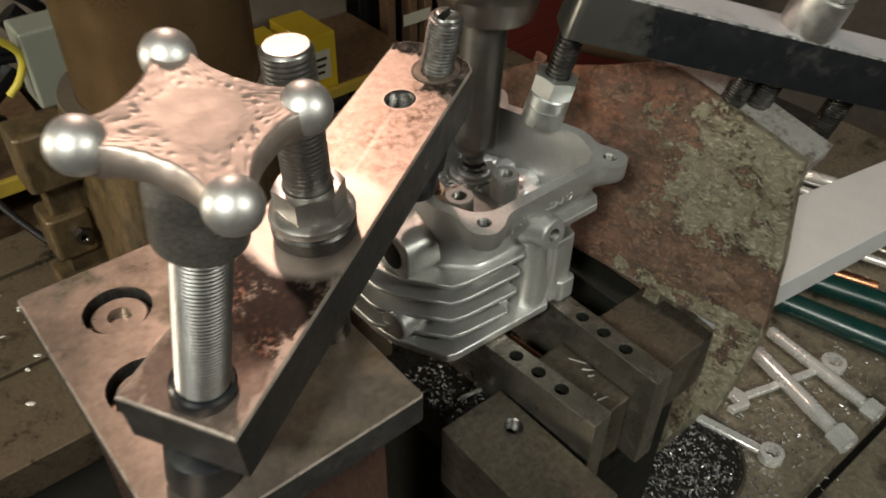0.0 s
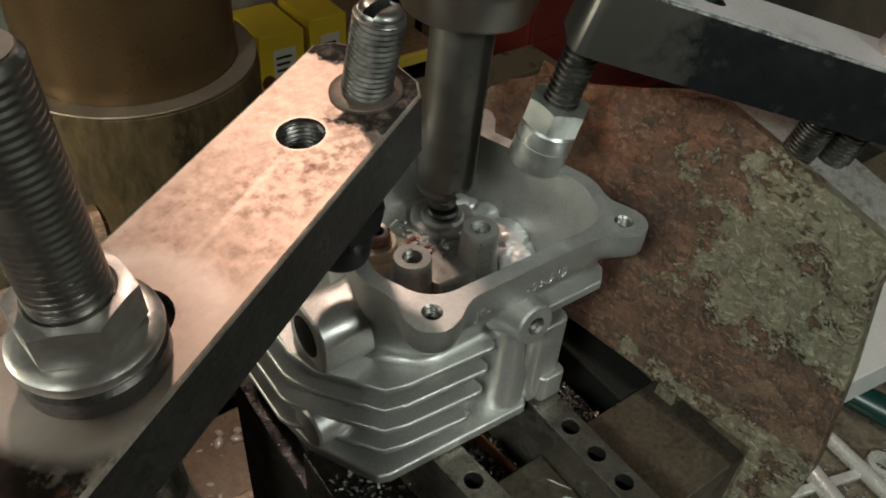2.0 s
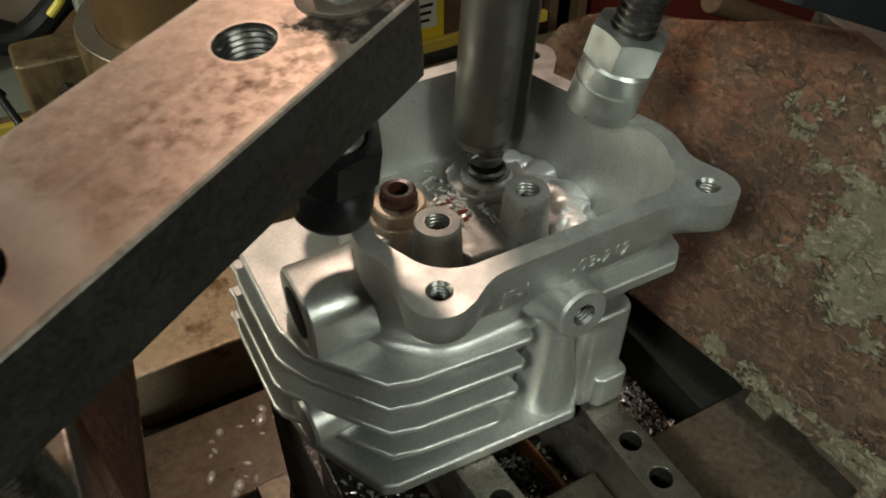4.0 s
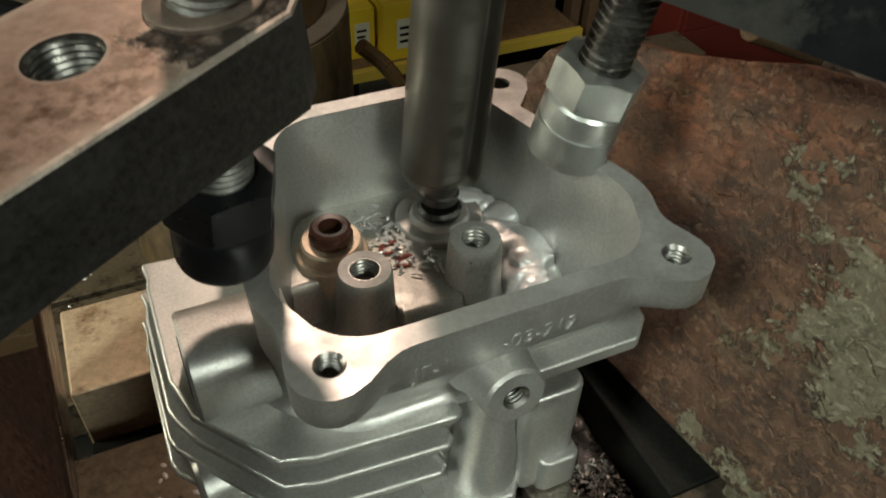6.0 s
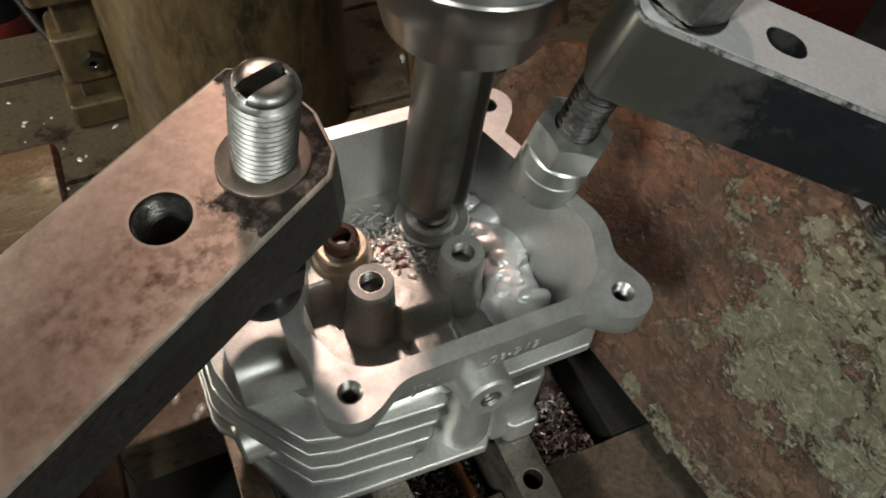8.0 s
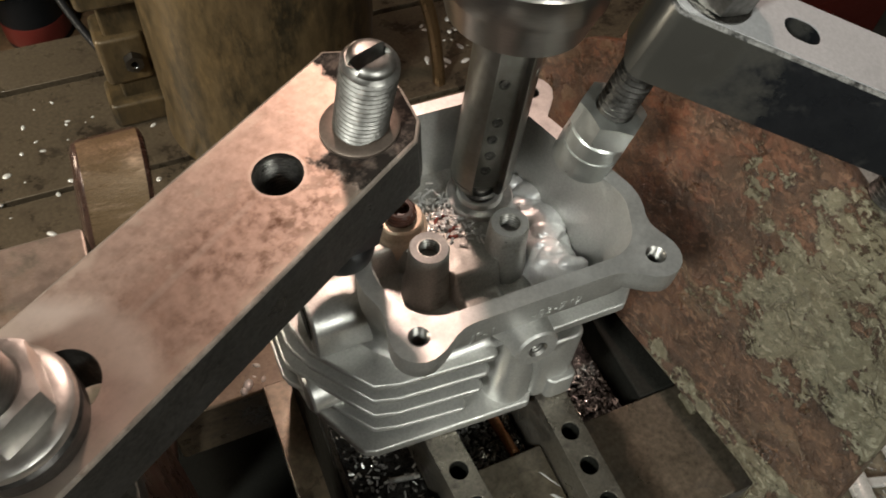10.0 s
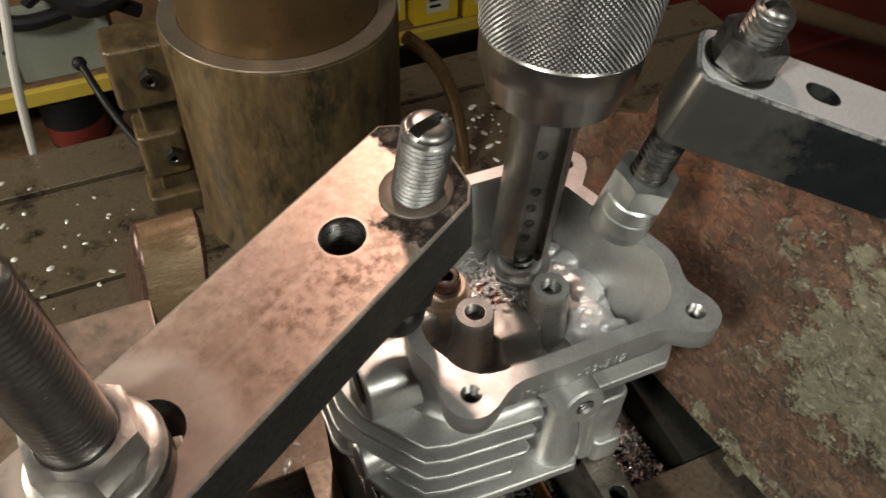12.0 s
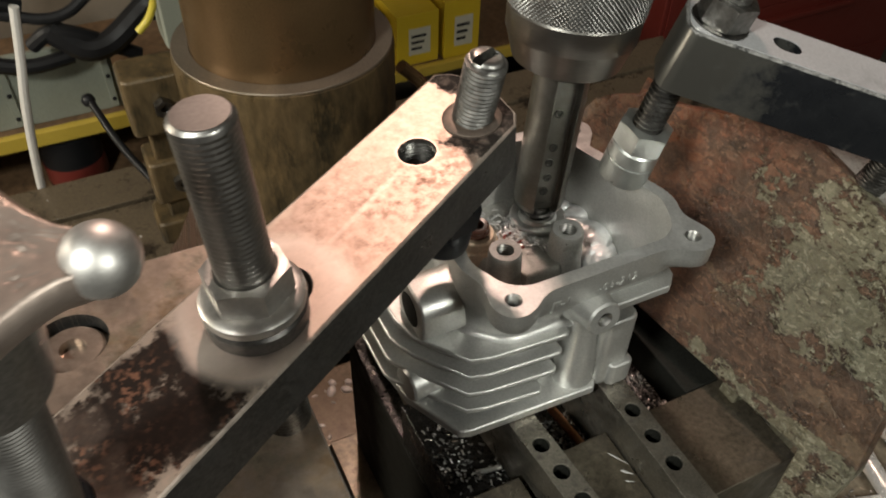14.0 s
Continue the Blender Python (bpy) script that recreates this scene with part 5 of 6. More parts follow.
def angle_plate():
    ap = thing("angle_plate", pose(0.12, 0.02, 0.0), "leaning cast-iron angle plate web with flaking green-grey paint over rust", "angle plate")
    outline = [(-58.0, 111.5), (-61.5, 92), (-64, 68), (-79, 68), (-79.5, 92), (-79.9, 119), (-75.4, 137), (-70.5, 157), (-61.5, 185), (-59.5, 199),
               (-44, 203), (-28, 207), (-12, 211), (4, 215), (19, 218.4), (35, 215.4), (51, 209), (72, 202), (95, 196.5), (108, 190), (117, 183), (122, 172), (124, 150), (118, 114)]
    bm = bmesh.new()
    front = [bm.verts.new((web_x(y, z), y, z)) for y, z in outline]
    back = [bm.verts.new((web_x(y, z) + 9, y + 1, z - 3)) for y, z in outline]
    bm.faces.new(front)
    bm.faces.new(back)
    for i in range(len(front)):
        j = (i + 1) % len(front)
        bm.faces.new((front[i], front[j], back[j], back[i]))
    part("web", bm, RUST, ap, in_world=True, bevel=1.2)
    for y in (-18, 110):
        bm = prism([(web_x(0, 112) + 10, 112), (web_x(0, 190) + 10, 190), (190, 20), (190, TABLE_Z + 14), (90, TABLE_Z + 14)], y - 5, y + 5,
                   m=Matrix(((1, 0, 0, 0), (0, 0, 1, 0), (0, 1, 0, 0), (0, 0, 0, 1))))
        part("gusset", bm, RUST, ap, in_world=True, bevel=1)
    part("foot_plate", box(104, 200, -40, 120, TABLE_Z + 0.1, TABLE_Z + 14), RUST, ap, in_world=True, bevel=1.5)
    return ap


angle_plate()
HEEL = Vector((5, -77, -20)).normalized()
H_UP = (Vector((-0.15, -0.1, 1)) - HEEL * Vector((-0.15, -0.1, 1)).dot(HEEL)).normalized()
HEEL_FRAME = axes_frame((142, 26, 221), HEEL, H_UP.cross(HEEL), H_UP)
bm = prism([(-6, 4), (90, 4), (90, 27), (-6, 27)], -14, -4)
solo("heel_plate", bm, HEEL_STEEL, "dull flat steel packing plate on the angle plate", "packing plate", m=HEEL_FRAME, bevel=0.5)
bm = prism([(140, -52), (400, -86), (404, -40), (260, -14), (146, -12)], 82, 100)
solo("machined_bar", bm, MILLED_PALE, "pale machined flat bar lying behind the angle plate", "steel bar", bevel=0.6)

# ---- vise blocks and parallels under the head ----
def vise():
    v = thing("vise", pose(0.03, 0.0, TABLE_Z * MM), "dark oily machine vise with block jaws full of swarf", "vise")
    # base coloured near-black for the unlit void between the blocks
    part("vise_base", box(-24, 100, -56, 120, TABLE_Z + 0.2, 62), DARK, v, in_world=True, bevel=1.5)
    part("jaw_slide", box(-36, 6, -92, -56.4, TABLE_Z + 0.2, 62), VISE, v, in_world=True, bevel=1.5)
    part("fixed_jaw", box(63.5, 121, -56.5, -9, 62.2, 100), VISE, v, "brown machined jaw block", in_world=True, bevel=0.8)
    bm = prism([(-34, -90), (3.4, -90), (3.4, -15), (-34, -15)], 62.2, 104.5, [circle(-7, -35.2, 4.2, 20)])
    part("moving_jaw", bm, VISE, v, "block with a tapped hole", in_world=True, bevel=0.8)
    part("jaw_thread", threaded_bore(4.0, 10, 1.25), THREAD_DARK, v, m=frames[v.name].inverted() @ pose(-0.007, -0.0352, 0.1046))
    part("centre_block", box(19.2, 49.4, -58, -12, 62.2, 104), VISE, v, "grey block with white paint streaks", in_world=True, bevel=0.8)
    part("pit_floor", box(-23, 5, -14.6, 48, 62.2, 90), SLUDGE, v, "black oily bed under the chips", in_world=True, bevel=0.8)
    part("rear_block", box(-14, 118, 50, 118, 62.2, 94), VISE, v, in_world=True, bevel=0.8)
    for x0, x1, y0, y1, top in ((63.2, 98.6, -8.6, 49.6, 80), (20, 49.2, -11.6, 34, 84)):
        bm = bmesh.new()
        add_box(bm, x0, x1, y0, y1, 62.2, top)
        bmesh.ops.subdivide_edges(bm, edges=bm.edges[:], cuts=14, use_grid_fill=True)
        for w in bm.verts:
            if w.co.z > top - 0.1:
                w.co.z += 2.2 * noise.noise((w.co.x / 7, w.co.y / 7, 3.1)) + 1.0 * noise.noise((w.co.x / 2.5, w.co.y / 2.5, 8.0))
        part("chip_bed", bm, SLUDGE, v, "black oily bed under the chips", in_world=True, smooth=60)
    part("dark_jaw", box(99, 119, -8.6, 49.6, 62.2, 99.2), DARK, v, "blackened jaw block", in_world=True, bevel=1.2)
    for k, (x, y, L, w) in enumerate(((46.5, -26, 10, 0.5), (46.0, -33, 6, 1.1), (44.5, -37, 4, 0.6), (38, -50, 7, 0.9), (37.5, -46, 3, 0.6))):
        bm = prism([(x - L / 2, y - w * 0.2), (x - L * 0.1, y - w * 0.6), (x + L / 2, y), (x + L * 0.25, y + w * 0.3), (x, y + w * 0.2), (x - L * 0.3, y + w * 0.5)], 104.05, 104.3, m=shift(x, y, 0) @ Matrix.Rotation(radians(-60 + 15 * k), 4, "Z") @ shift(-x, -y, 0))
        part("paint_streak", bm, MILLED_PALE, v, "white paint streak", in_world=True)
    return v


vise()
for x, y, turn, length in ((55.8, -20, 0, 99), (11.8, -18, 4.2, 99)):
    par = thing("parallel", pose(x * MM, y * MM, 0.0624, 0, 0, turn), "dark steel parallel with three round holes under the cylinder head", "parallel bar", "parallels under the head")
    bm = prism(rounded(-6.0, 6.0, -length / 2, length / 2, 0.8, 2), 0, 61.0, [circle(0, yy, 3.5, 20) for yy in (2.5, -11.5, -25.5)], mat_top=0, mat_hole=0)
    part("body", bm, PARALLEL, par, bevel=0.5)
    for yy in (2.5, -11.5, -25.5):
        # lining is near-black so the bore's inner shade is painted in
        part("hole_lining", lathe([(3.45, 2), (3.45, 60.2)], 20, close=False), DARK, par, "bore lining coloured as shade", m=pose(0, yy * MM, 0))


def bed_spot(rng):
    if rng.random() < 0.45:
        return rng.uniform(21, 48), rng.uniform(-11, 14), 84.6 + rng.random() * 3.5
    if rng.random() < 0.24:
        return rng.uniform(-22, 4), rng.uniform(-14, 30), 90.4 + rng.random() * 3
    return rng.uniform(65, 97), rng.uniform(-7.5, 20), 80.6 + rng.random() * 3


swarf("vise_swarf", 950, bed_spot, 2.3, "oily bright chips lying between the vise blocks", 5, OILY_SWARF)
bm = bmesh.new()
n = 40
vs = {}
for i in range(n + 1):
    for j in range(n + 1):
        x, y = -23 + 122 * i / n, -55 + 174 * j / n
        vs[i, j] = bm.verts.new((x, y, 63.2 + 2.2 * noise.noise((x / 9, y / 9, 1.7)) + 1.2 * noise.noise((x / 3, y / 3, 4))))
for i in range(n):
    for j in range(n):
        bm.faces.new((vs[i, j], vs[i + 1, j], vs[i + 1, j + 1], vs[i, j + 1]))
solo("sludge", bm, SLUDGE, "black oily sludge of fine chips on the vise bed", "swarf", kind="stuff", smooth=80)
bm = rod((40, 16, 91.2), (42.4, -8.5, 91.2), 2.2)
solo("copper_rod", bm, COPPER, "short copper rod lying in the swarf between the parallels", "copper rod")
bm = rod((-8, 0.5, 91.6), (3.5, -1.6, 91.6), 1.2)
solo("small_pin", bm, CHROME, "small bright pin lying in the swarf of the vise", "pin")


# ---- loose tools on the table ----
def wet_spot(rng):
    if rng.random() < 0.7:
        return rng.gauss(136, 26), rng.gauss(-56, 22), TABLE_Z + 2 + rng.random() * 3
    return rng.gauss(230, 60), rng.gauss(-80, 20), TABLE_Z + 0.8 + rng.random()


swarf("table_swarf", 2200, wet_spot, 2.3, "fine bright chips scattered over the oily table", 8, OILY_SWARF)


def far_spot(rng):
    if rng.random() < 0.25:
        return rng.gauss(280, 25), rng.gauss(540, 30), BASE_Z
    if rng.random() < 0.45:
        return rng.uniform(-60, 30), rng.uniform(128, 185), TABLE_Z - 6
    return rng.gauss(-165, 75), rng.gauss(530, 62), BASE_Z


rng = random.Random(11)
bm = bmesh.new()
for k in range(120):
    x, y, z = far_spot(rng)
    r = rng.uniform(0.8, 2.0) if rng.random() < 0.6 else rng.uniform(2.4, 4.2)
    add_lathe(bm, [(r, 0), (r * 0.92, r * 0.16), (r * 0.6, r * 0.32), (r * 0.1, r * 0.38)], 10, shift(x, y, z + 0.05) @ Matrix.Rotation(rng.uniform(0, TAU), 4, "Z") @ Matrix.Diagonal((rng.uniform(0.8, 1.7), 0.8, 1, 1)))
solo("coolant_drops", bm, DROPS, "bright round coolant drops on the far side of the table", "drops", kind="stuff", smooth=80)
bm = lathe([(26, 0.2), (43, 0.2), (44, 2), (43.4, 5), (41.5, 5.5), (40.5, 3), (32, 2.6), (26, 4), (24, 1.5), (4, 1.5)], 64, m=shift(144, -50, TABLE_Z))
solo("round_tray", bm, VISE, "dark round swivel base filled with chips", "swivel base")
solo("tray_chips", lathe([(2, 3.0), (23, 3.2), (33, 3.6), (40, 3.8)], 48, m=shift(144, -50, TABLE_Z)), SLUDGE, "layer of wet chips in the round base", "swarf", kind="stuff")


def ring_spanner(a, b, ring_r, shaft, name, label, open_end=False):
    """A spanner from a to b lying on the table: ring at b."""
    a, b = Vector((*a, TABLE_Z)), Vector((*b, TABLE_Z))
    L = (b - a).length
    m = frame_at((0, 0, 0), (0, 0, 1), (b - a)).to_3x3().to_4x4()
    m.translation = a * MM
    sp = thing(name, m, label, "spanner")
    part("shaft", prism(rounded(0, L - ring_r * 0.8, -shaft / 2, shaft / 2, shaft * 0.3, 3), 2.2, 6.2), CHROME, sp, bevel=1.2)
    part("ring", lathe([(ring_r * 0.62, 0.4), (ring_r, 1.0), (ring_r * 1.04, 4.5), (ring_r, 8), (ring_r * 0.62, 8.6), (ring_r * 0.62, 0.4)], 36, close=False), CHROME, sp, m=pose(L * MM, 0, 0))
    if open_end:
        part("jaw", prism([(-10, -9), (4, -9), (8, 0), (4, 9), (-10, 9), (-12, 4), (-3, 4), (-3, -4), (-12, -4)], 1.5, 7.5), CHROME, sp, bevel=1)
    return sp


ring_spanner((178, -34), (191.5, -89), 8.0, 7, "ring_spanner", "small chrome ring spanner lying on the oily table")
ring_spanner((214, -47), (298, -73), 9.0, 6, "combination_spanner", "thin chrome combination spanner lying across a handle", True)


def t_handle(a, b, r, name, label, mat, head=None, z=None):
    z = TABLE_Z + r + 1 if z is None else z
    d = (Vector((*b, 0)) - Vector((*a, 0)))
    m = frame_at((a[0], a[1], z), d, (0, 0, 1))
    h = thing(name, m, label, "hand tool")
    L = d.length
    part("handle", lathe([(r * 0.8, 0), (r, r * 0.3), (r * 0.94, L * 0.2), (r, L * 0.8), (r * 0.9, L)], 24), mat, h)
    if head:
        part("tip", hex_nut(r * 2.6, r * 2.2, r * 0.5), CHROME, h, "bright hexagon end", m=pose(0, 0, L * MM))
    return h


t_handle((262, -30), (240, -106), 6, "socket_handle", "dull steel socket handle with a hexagon end on the table", CHROME, True)
t_handle((290, -24), (279, -108), 5, "steel_bar", "dull steel bar lying on the table", CHROME, True)
t_handle((318, 0), (350, -118), 10, "green_handle", "long dark green enamelled handle lying on the table", GREEN)
t_handle((352, 14), (392, -96), 10, "green_handle", "long dark green enamelled handle lying beside its twin", GREEN)
t_handle((372, 30), (404, -52), 5, "copper_bar", "thin copper bar lying beside the green handles", COPPER)
rng = random.Random(21)
for k in range(9):
    x = 396 + 11 * k + rng.uniform(-4, 4)
    t_handle((x, 70 + rng.uniform(-20, 20)), (x + 44 + rng.uniform(-14, 14), -60 + rng.uniform(-30, 30)), rng.uniform(3, 6), "drill_rod", "old brown steel rod in a heap of rods on the table", rng.choice([THREAD, BRONZE, PARALLEL, CHROME]), z=TABLE_Z + 8 + 6 * (k % 3))

# ---- column and things behind ----
COLUMN_AT = (64, 520)


def column():
    cx, cy = COLUMN_AT
    col = thing("machine_column", pose(cx * MM, cy * MM, TABLE_Z * MM), "oily brown machine column in a thick clamping sleeve", "machine column")
    part("sleeve", lathe([(108, BASE_Z - TABLE_Z + 0.2), (107, -140), (105, -130), (105, 60), (104, 66), (101, 68)], 72), COLUMN, col, "yellow-brown painted sleeve")
    part("sleeve_rim", lathe([(87.6, 60), (87.6, 69.5), (103, 69.5), (103.6, 68.4)], 72, close=False), RING, col, "bare metal top ring of the sleeve")
    part("tube", lathe([(87, -150), (87, 700)], 72), TUBE, col, "brown oiled column tube")
    for x0, x1, y0, z0, z1, bolt in ((-154, -98, 0, -8, 54, True), (-150, -106, 16, -104, -52, True), (-156, -98, 12, -154.5, -126, False)):
        lug = part("clamp_lug", prism(rounded(x0, x1, y0, y0 + 46, 7), z0, z1), COLUMN, col, "worn split clamping lug", bevel=4)
        if bolt:
            part("bolt_head", hex_nut(16, 9, 3), THREAD_DARK, lug, m=frame_at((-122 if z0 > -50 else -121, y0 - 0.4, 24 if z0 > -50 else -77), (0, -1, 0)))
    part("clamp_web", box(-140, -96, 24, 50, -140, 10), COLUMN, col, bevel=3)
    return col


column()
bm = tube_along([(-119, 690, -98), (-104, 640, -128), (-82, 590, -150)], 4.2)
add_lathe(bm, [(0.5, -8), (5.6, -5.6), (8, 0), (5.6, 5.6), (0.5, 8)], 20, shift(-121, 694, -97))
solo("clamp_lever", bm, RUBBER, "black ball-ended clamp lever beside the column", "lever", smooth=60)


def side_casting():
    """A thick curved web that stands on the bed behind the base plate and leans a little."""
    prof = [(118, BASE_Z + 0.3), (112, 100), (112, 142), (116, 158), (124, 169), (134, 173), (143, 169), (152, 158), (166, 138), (184, 112), (206, 88), (226, 60), (228, BASE_Z + 0.3)]
    for _ in range(2):
        prof = [prof[0]] + [q for a, b in zip(prof, prof[1:]) for q in ((a[0] * 0.75 + b[0] * 0.25, a[1] * 0.75 + b[1] * 0.25), (a[0] * 0.25 + b[0] * 0.75, a[1] * 0.25 + b[1] * 0.75))] + [prof[-1]]
    cast = thing("side_casting", pose(-0.075, 0.16, BASE_Z * MM), "curved wet brown casting with a worn tan machined edge", "casting")
    turn = Matrix(((0, 0, 1, 0), (1, 0, 0, 0), (0, 1, 0, 0), (0, 0, 0, 1)))
    lean = Matrix(((1, 0, 0.17, -0.17 * 150), (0, 1, 0, 0), (0, 0, 1, 0), (0, 0, 0, 1)))
    part("web", prism(prof, -87, -60, m=lean @ turn), BROWN_BLOCK, cast, in_world=True, bevel=3.5)
    rim = [q for q in prof if q[1] > 100 and q[0] < 140]
    strip = [(y - 1.0, z + (0.6 if z > 160 else 0)) for y, z in rim] + [(y + 1.5, z - 1.5) for y, z in rim[::-1]]
    part("machined_edge", prism(strip, -84.5, -62.5, m=lean @ turn), BRONZE, cast, "tan machined edge with tool marks", in_world=True)
    return cast


side_casting()


def carton(x, z, w, h, d, y, label):
    c = thing("carton", pose(x * MM, y * MM, z * MM), label, "carton", "cartons on the shelf")
    part("box", box(-w / 2, w / 2, 0, d, 0, h), YELLOW, c, bevel=1)
    part("label", box(-w * 0.22, w * 0.3, -0.6, 0, h * 0.2, h * 0.72), PALE, c, "pale printed label")
    for k in range(3):
        part("print_bar", box(-w * 0.16, w * (0.1 + 0.05 * k), -1.0, -0.61, h * (0.3 + 0.12 * k), h * (0.35 + 0.12 * k)), RUBBER, c, "line of unreadable print")
    return c


shelf = thing("shelf", pose(0.2, 1.0, -0.3), "dark workshop shelf board with a yellow front edge", "shelf")
part("board", box(-150, 500, -80, 180, -12, 0), WOOD, shelf, bevel=1)
part("edge", box(-150, 500, -92, -80.3, -14, 4), OCHRE, shelf, "yellow painted shelf edge", bevel=1)
part("back", box(-700, 500, 180.2, 190, -400, 500), WALLM, shelf, "dark back board")
for x in (-150, 100, 490):
    part("upright", box(x, x + 14, -70, 180, -600, -12.2), RUBBER, shelf)
rack_shelf = thing("low_shelf", pose(-0.23, 1.0, -0.238), "open two-tier workshop shelf with a yellow front edge", "shelf")
part("board", box(-270, 260, -120, 170, -14, 0), WOOD, rack_shelf, bevel=1)
part("edge", box(-270, 260, -132, -120.3, -16, 5), OCHRE, rack_shelf, "yellow painted shelf edge", bevel=1)
part("lower_board", box(-270, 260, -130, 170, -120, -108), WOOD, rack_shelf, bevel=1)
for x in (-269, -60, 246):
    part("upright", box(x, x + 14, -110, 165, -660, -120.2), RUBBER, rack_shelf)
    part("post", box(x, x + 14, 120, 165, -107.8, -14.2), RUBBER, rack_shelf)
carton(395, -299.8, 76, 92, 110, 930, "yellow cardboard carton with a pale label on a shelf")
carton(475, -299.8, 66, 104, 110, 925, "yellow cardboard carton with a pale label beside its twin")
carton(330, -299.8, 44, 80, 90, 955, "small yellow cardboard carton on a shelf")


def tin(x, y, z, r, h, mat, name, label):
    t = thing(name, pose(x * MM, y * MM, z * MM), label, "tin")
    part("can", lathe([(r * 0.97, 0), (r, 1.5), (r, h - 2), (r * 1.02, h - 1), (r * 0.98, h)], 36), mat, t)
    part("lid", lathe([(r * 0.9, h + 0.2), (r * 0.94, h + 3), (r * 0.5, h + 4)], 36), RUBBER, t)
    return t


oil_tin = tin(-167, 915, -345.8, 42, 84, RUBBER, "tin", "black tin with a dark red label band on the shelf")
part("label_band", lathe([(42.5, 8), (42.8, 9), (42.8, 36), (42.5, 37)], 36), RED, oil_tin, "dark red paper band")
panel = thing("grey_panel", pose(-0.285, 0.905, -0.2378), "grey-green enamelled sheet panel standing on the shelf", "panel")
part("sheet", box(-220, 205, -5, 5, 0.3, 104), GREY_GREEN, panel, bevel=1)
for x in (-205, -70, 65, 190):
    part("stiffener", box(x, x + 10, -12, -5.2, 6, 98), GREY_GREEN, panel, bevel=1)
    for z in (18, 54, 90):
        part("rivet", lathe([(3, 0), (3, 1.2), (1.6, 2.4)], 12, m=shift(x + 5, -12.1, z) @ frame_at((0, 0, 0), (0, -1, 0)).to_3x3().to_4x4()), RUBBER, panel)
solo("equipment_case", box(5, 70, 690, 740, -55, 35), GREY_GREEN, "grey-green enamelled switch case behind the column", "case", bevel=4, m=pose(-0.03, 0.0, 0.0))
bm = tube_along([(-160, 690, 40), (-60, 690, 50), (-22, 695, 14), (-34, 700, -18), (-50, 701, -32)], 4.2)
solo("yellow_hose", bm, CABLE_Y, "looped yellow plastic hose hanging behind the column", "hose")
bm = tube_along([(-160, 700, 20), (-172, 702, -40), (-186, 700, -98), (-204, 700, -220), (-208, 700, -300)], 5)
solo("white_cable", bm, CABLE_W, "hanging white cable behind the table", "cable")
bm = tube_along([(176, 500, -20), (205, 500, -50), (228, 498, -100), (238, 490, -170), (240, 485, -215)], 7)
solo("brown_pipe", bm, TUBE, "thin bent brown pipe beside the column", "pipe")
rng = random.Random(4)
for k in range(26):
    x, z = -430 + 24 * k, -105 + rng.uniform(-10, 150)
    bm = tube_along([(x, 860, z), (x + rng.uniform(20, 80), 850, z + rng.uniform(-50, 50)), (x + rng.uniform(60, 160), 865, z + rng.uniform(-60, 20))], rng.uniform(6, 17))
    solo("hanging_tool", bm, RUBBER, "dark tool or cable hanging in the clutter behind the machine", "clutter", group="dark clutter behind the machine")
cab = thing("red_cabinet", pose(1.0, 0.95, -0.9), "dark red painted steel tool cabinet behind the machine", "cabinet")
part("carcass", box(-60, 700, 0, 400, 0, 880), RED, cab, bevel=4)
for k in range(5):
    d = part("drawer_front", box(-50, 690, -4, -0.4, 16 + 172 * k, 187 + 172 * k), RED, cab, bevel=2)
    part("handle", box(150, 480, -20, -4.2, 150 + 172 * k, 162 + 172 * k), RED, d, bevel=2)
rack = thing("storage_rack", pose(0.74, 1.05, -0.9), "dark steel storage rack with papers behind the machine", "rack")
part("back_panel", box(-30, 190, 90, 98, 0, 1150), RUBBER, rack)
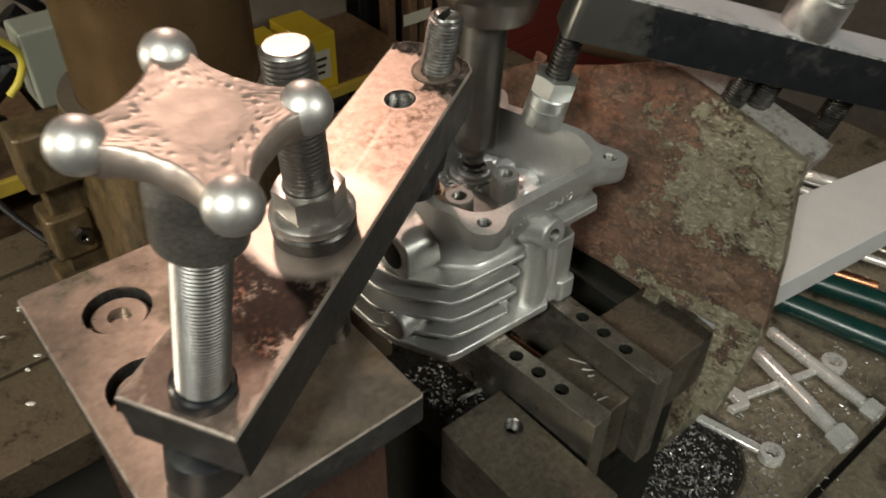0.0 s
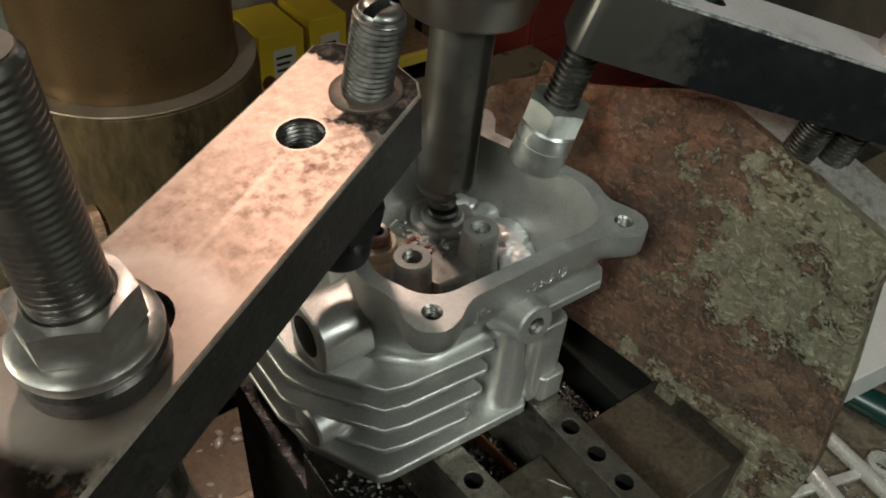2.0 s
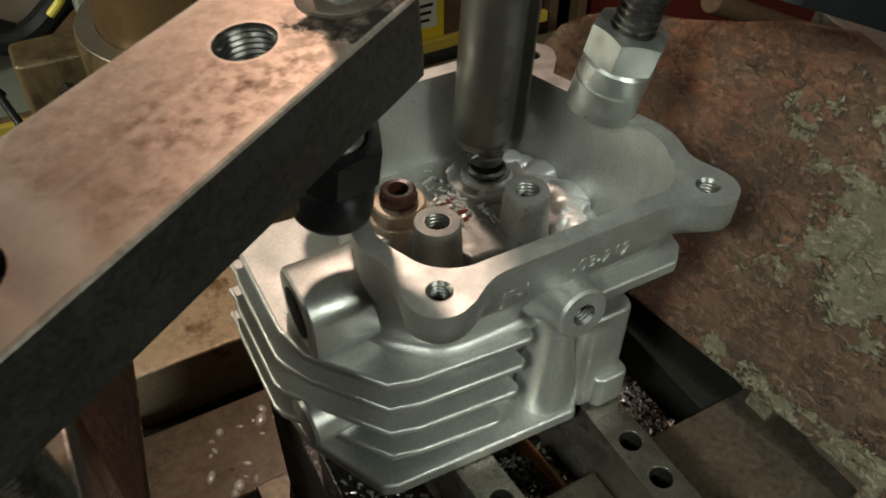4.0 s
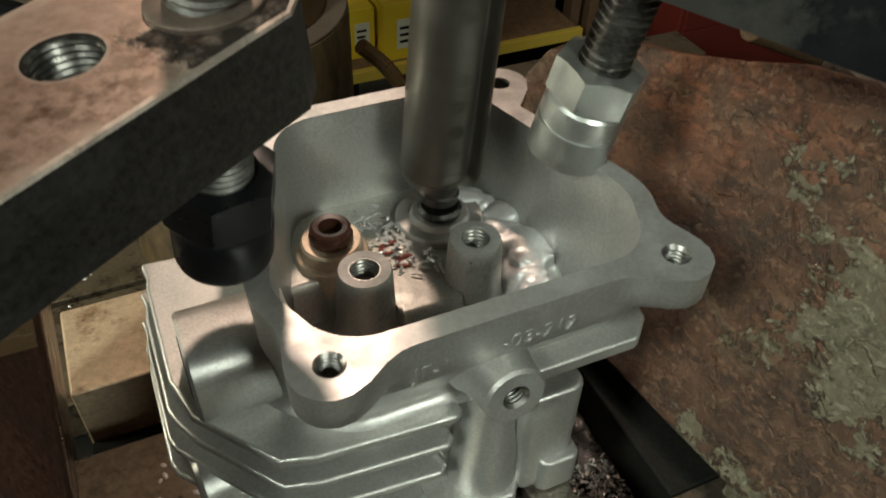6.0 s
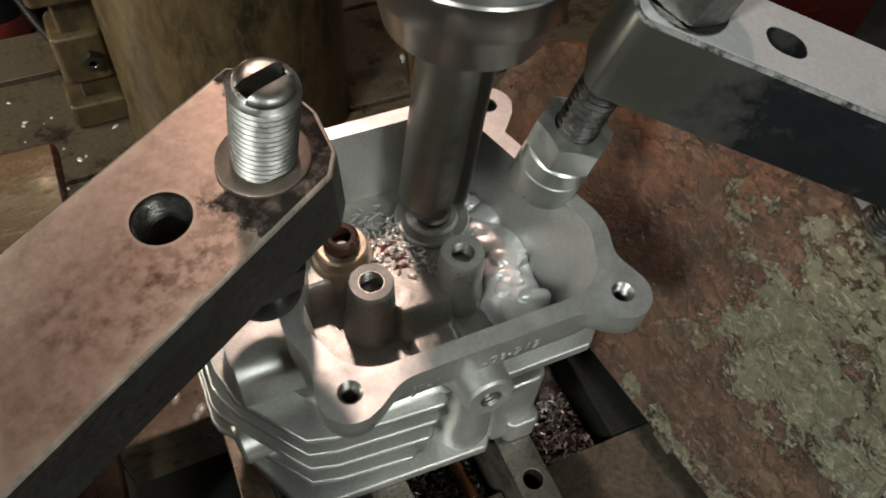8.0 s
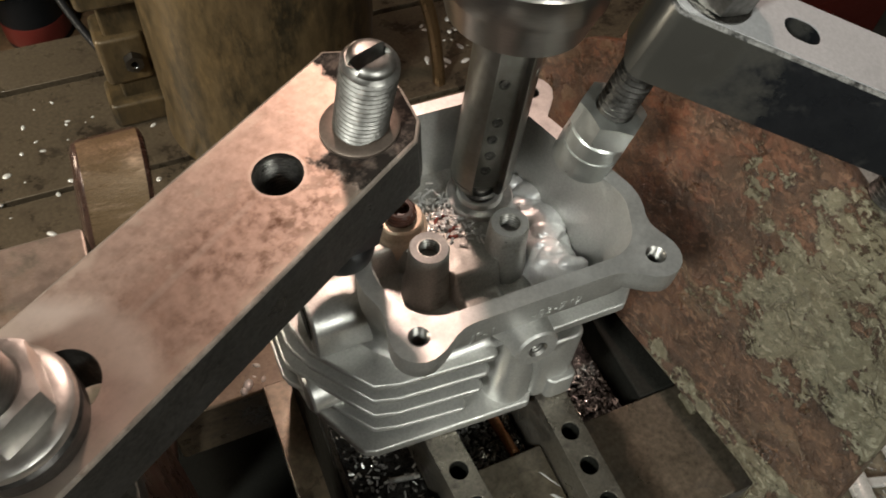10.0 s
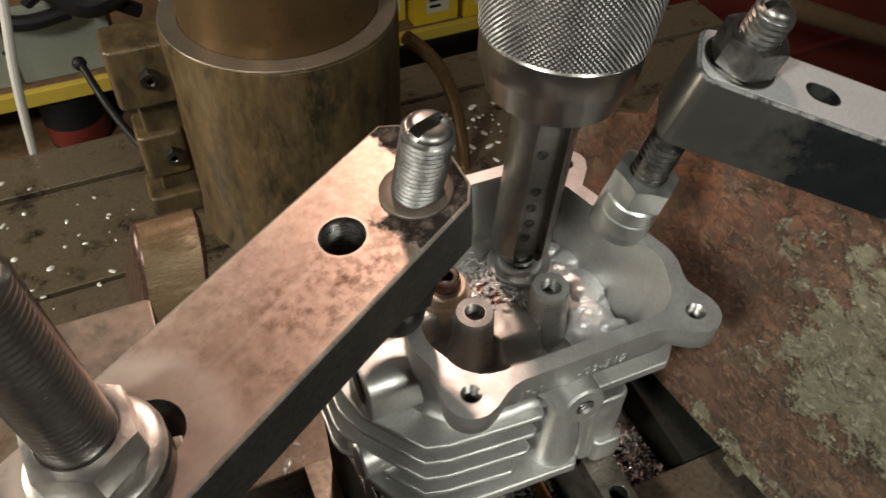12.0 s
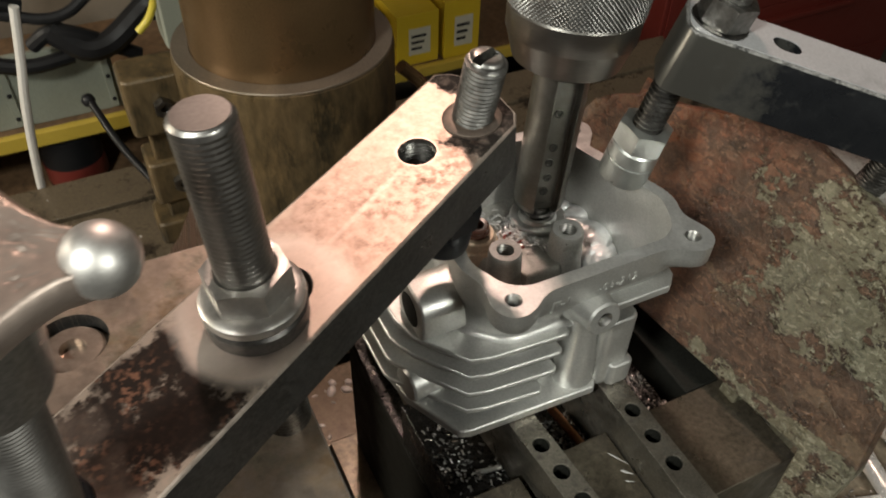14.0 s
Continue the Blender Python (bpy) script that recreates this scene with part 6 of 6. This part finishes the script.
for x in (-26, 30, 70, 140):
    part("post", box(x, x + 20, 0, 30, 0, 1150), WOOD, rack, bevel=2)
for x, z, w, h in ((6, 690, 40, 70), (52, 700, 34, 60), (96, 640, 44, 40), (10, 600, 70, 24)):
    part("paper", box(x, x + w, -6, -4, z, z + h), PALE, rack, "pale paper card")
bm = rod((760, 620, -170), (1500, 700, -520), 16)
solo("wooden_broom_stick", bm, WOOD, "brown wooden stick leaning across the red cabinet", "stick")


# ---- what moves: the cutter turns and feeds down until it is switched off; chips fly from it ----
def feed(t):
    """How far the spindle still stands above its lowest place, in metres."""
    share = min(1, max(0, (t - 5.8) / 2.2))
    return 0.0062 * (1 - share * share * (3 - 2 * share))


def motions():
    base = spindle_frame()
    rest = -103.0
    stop = 9.6
    rows, angle, t = [], 0.0, stop
    steps = int(stop * FPS)
    speeds = []
    for k in range(steps):
        left = (steps - k) / FPS
        speeds.append(78.0 if left > 0.8 else 78.0 * left / 0.8)
    total = sum(speeds)
    angle = rest - total
    for k in range(steps + 1):
        rows.append((k / FPS, base @ pose(0, 0, feed(k / FPS)) @ Matrix.Rotation(radians(angle), 4, "Z")))
        if k < steps:
            angle += speeds[k]
    rows.append((14.0, base @ Matrix.Rotation(radians(rest), 4, "Z")))
    walk(TOOL_THING, rows)
    for chip, at, turn, start in FLYING:
        home, rest = Vector((0.0512, 0.063, 0.1675)), Vector(at)
        spin = [Euler((turn[0] * k, turn[1] * k, turn[2])).to_matrix().to_4x4() for k in (1.5, 1.2, 0.7, 0.0)]
        top = home.lerp(rest, 0.5) + Vector((0, 0, 0.014))
        out = home + Vector((0, 0, 0.008))
        rows = [(0.0, Matrix.Translation(home) @ spin[0]), (start, Matrix.Translation(home) @ spin[0]), (start + 0.07, Matrix.Translation(out) @ spin[1]),
                (start + 0.17, Matrix.Translation(top) @ spin[2]), (start + 0.30, Matrix.Translation(rest) @ spin[3]), (14.0, Matrix.Translation(rest) @ spin[3])]
        walk(chip, rows)


motions()
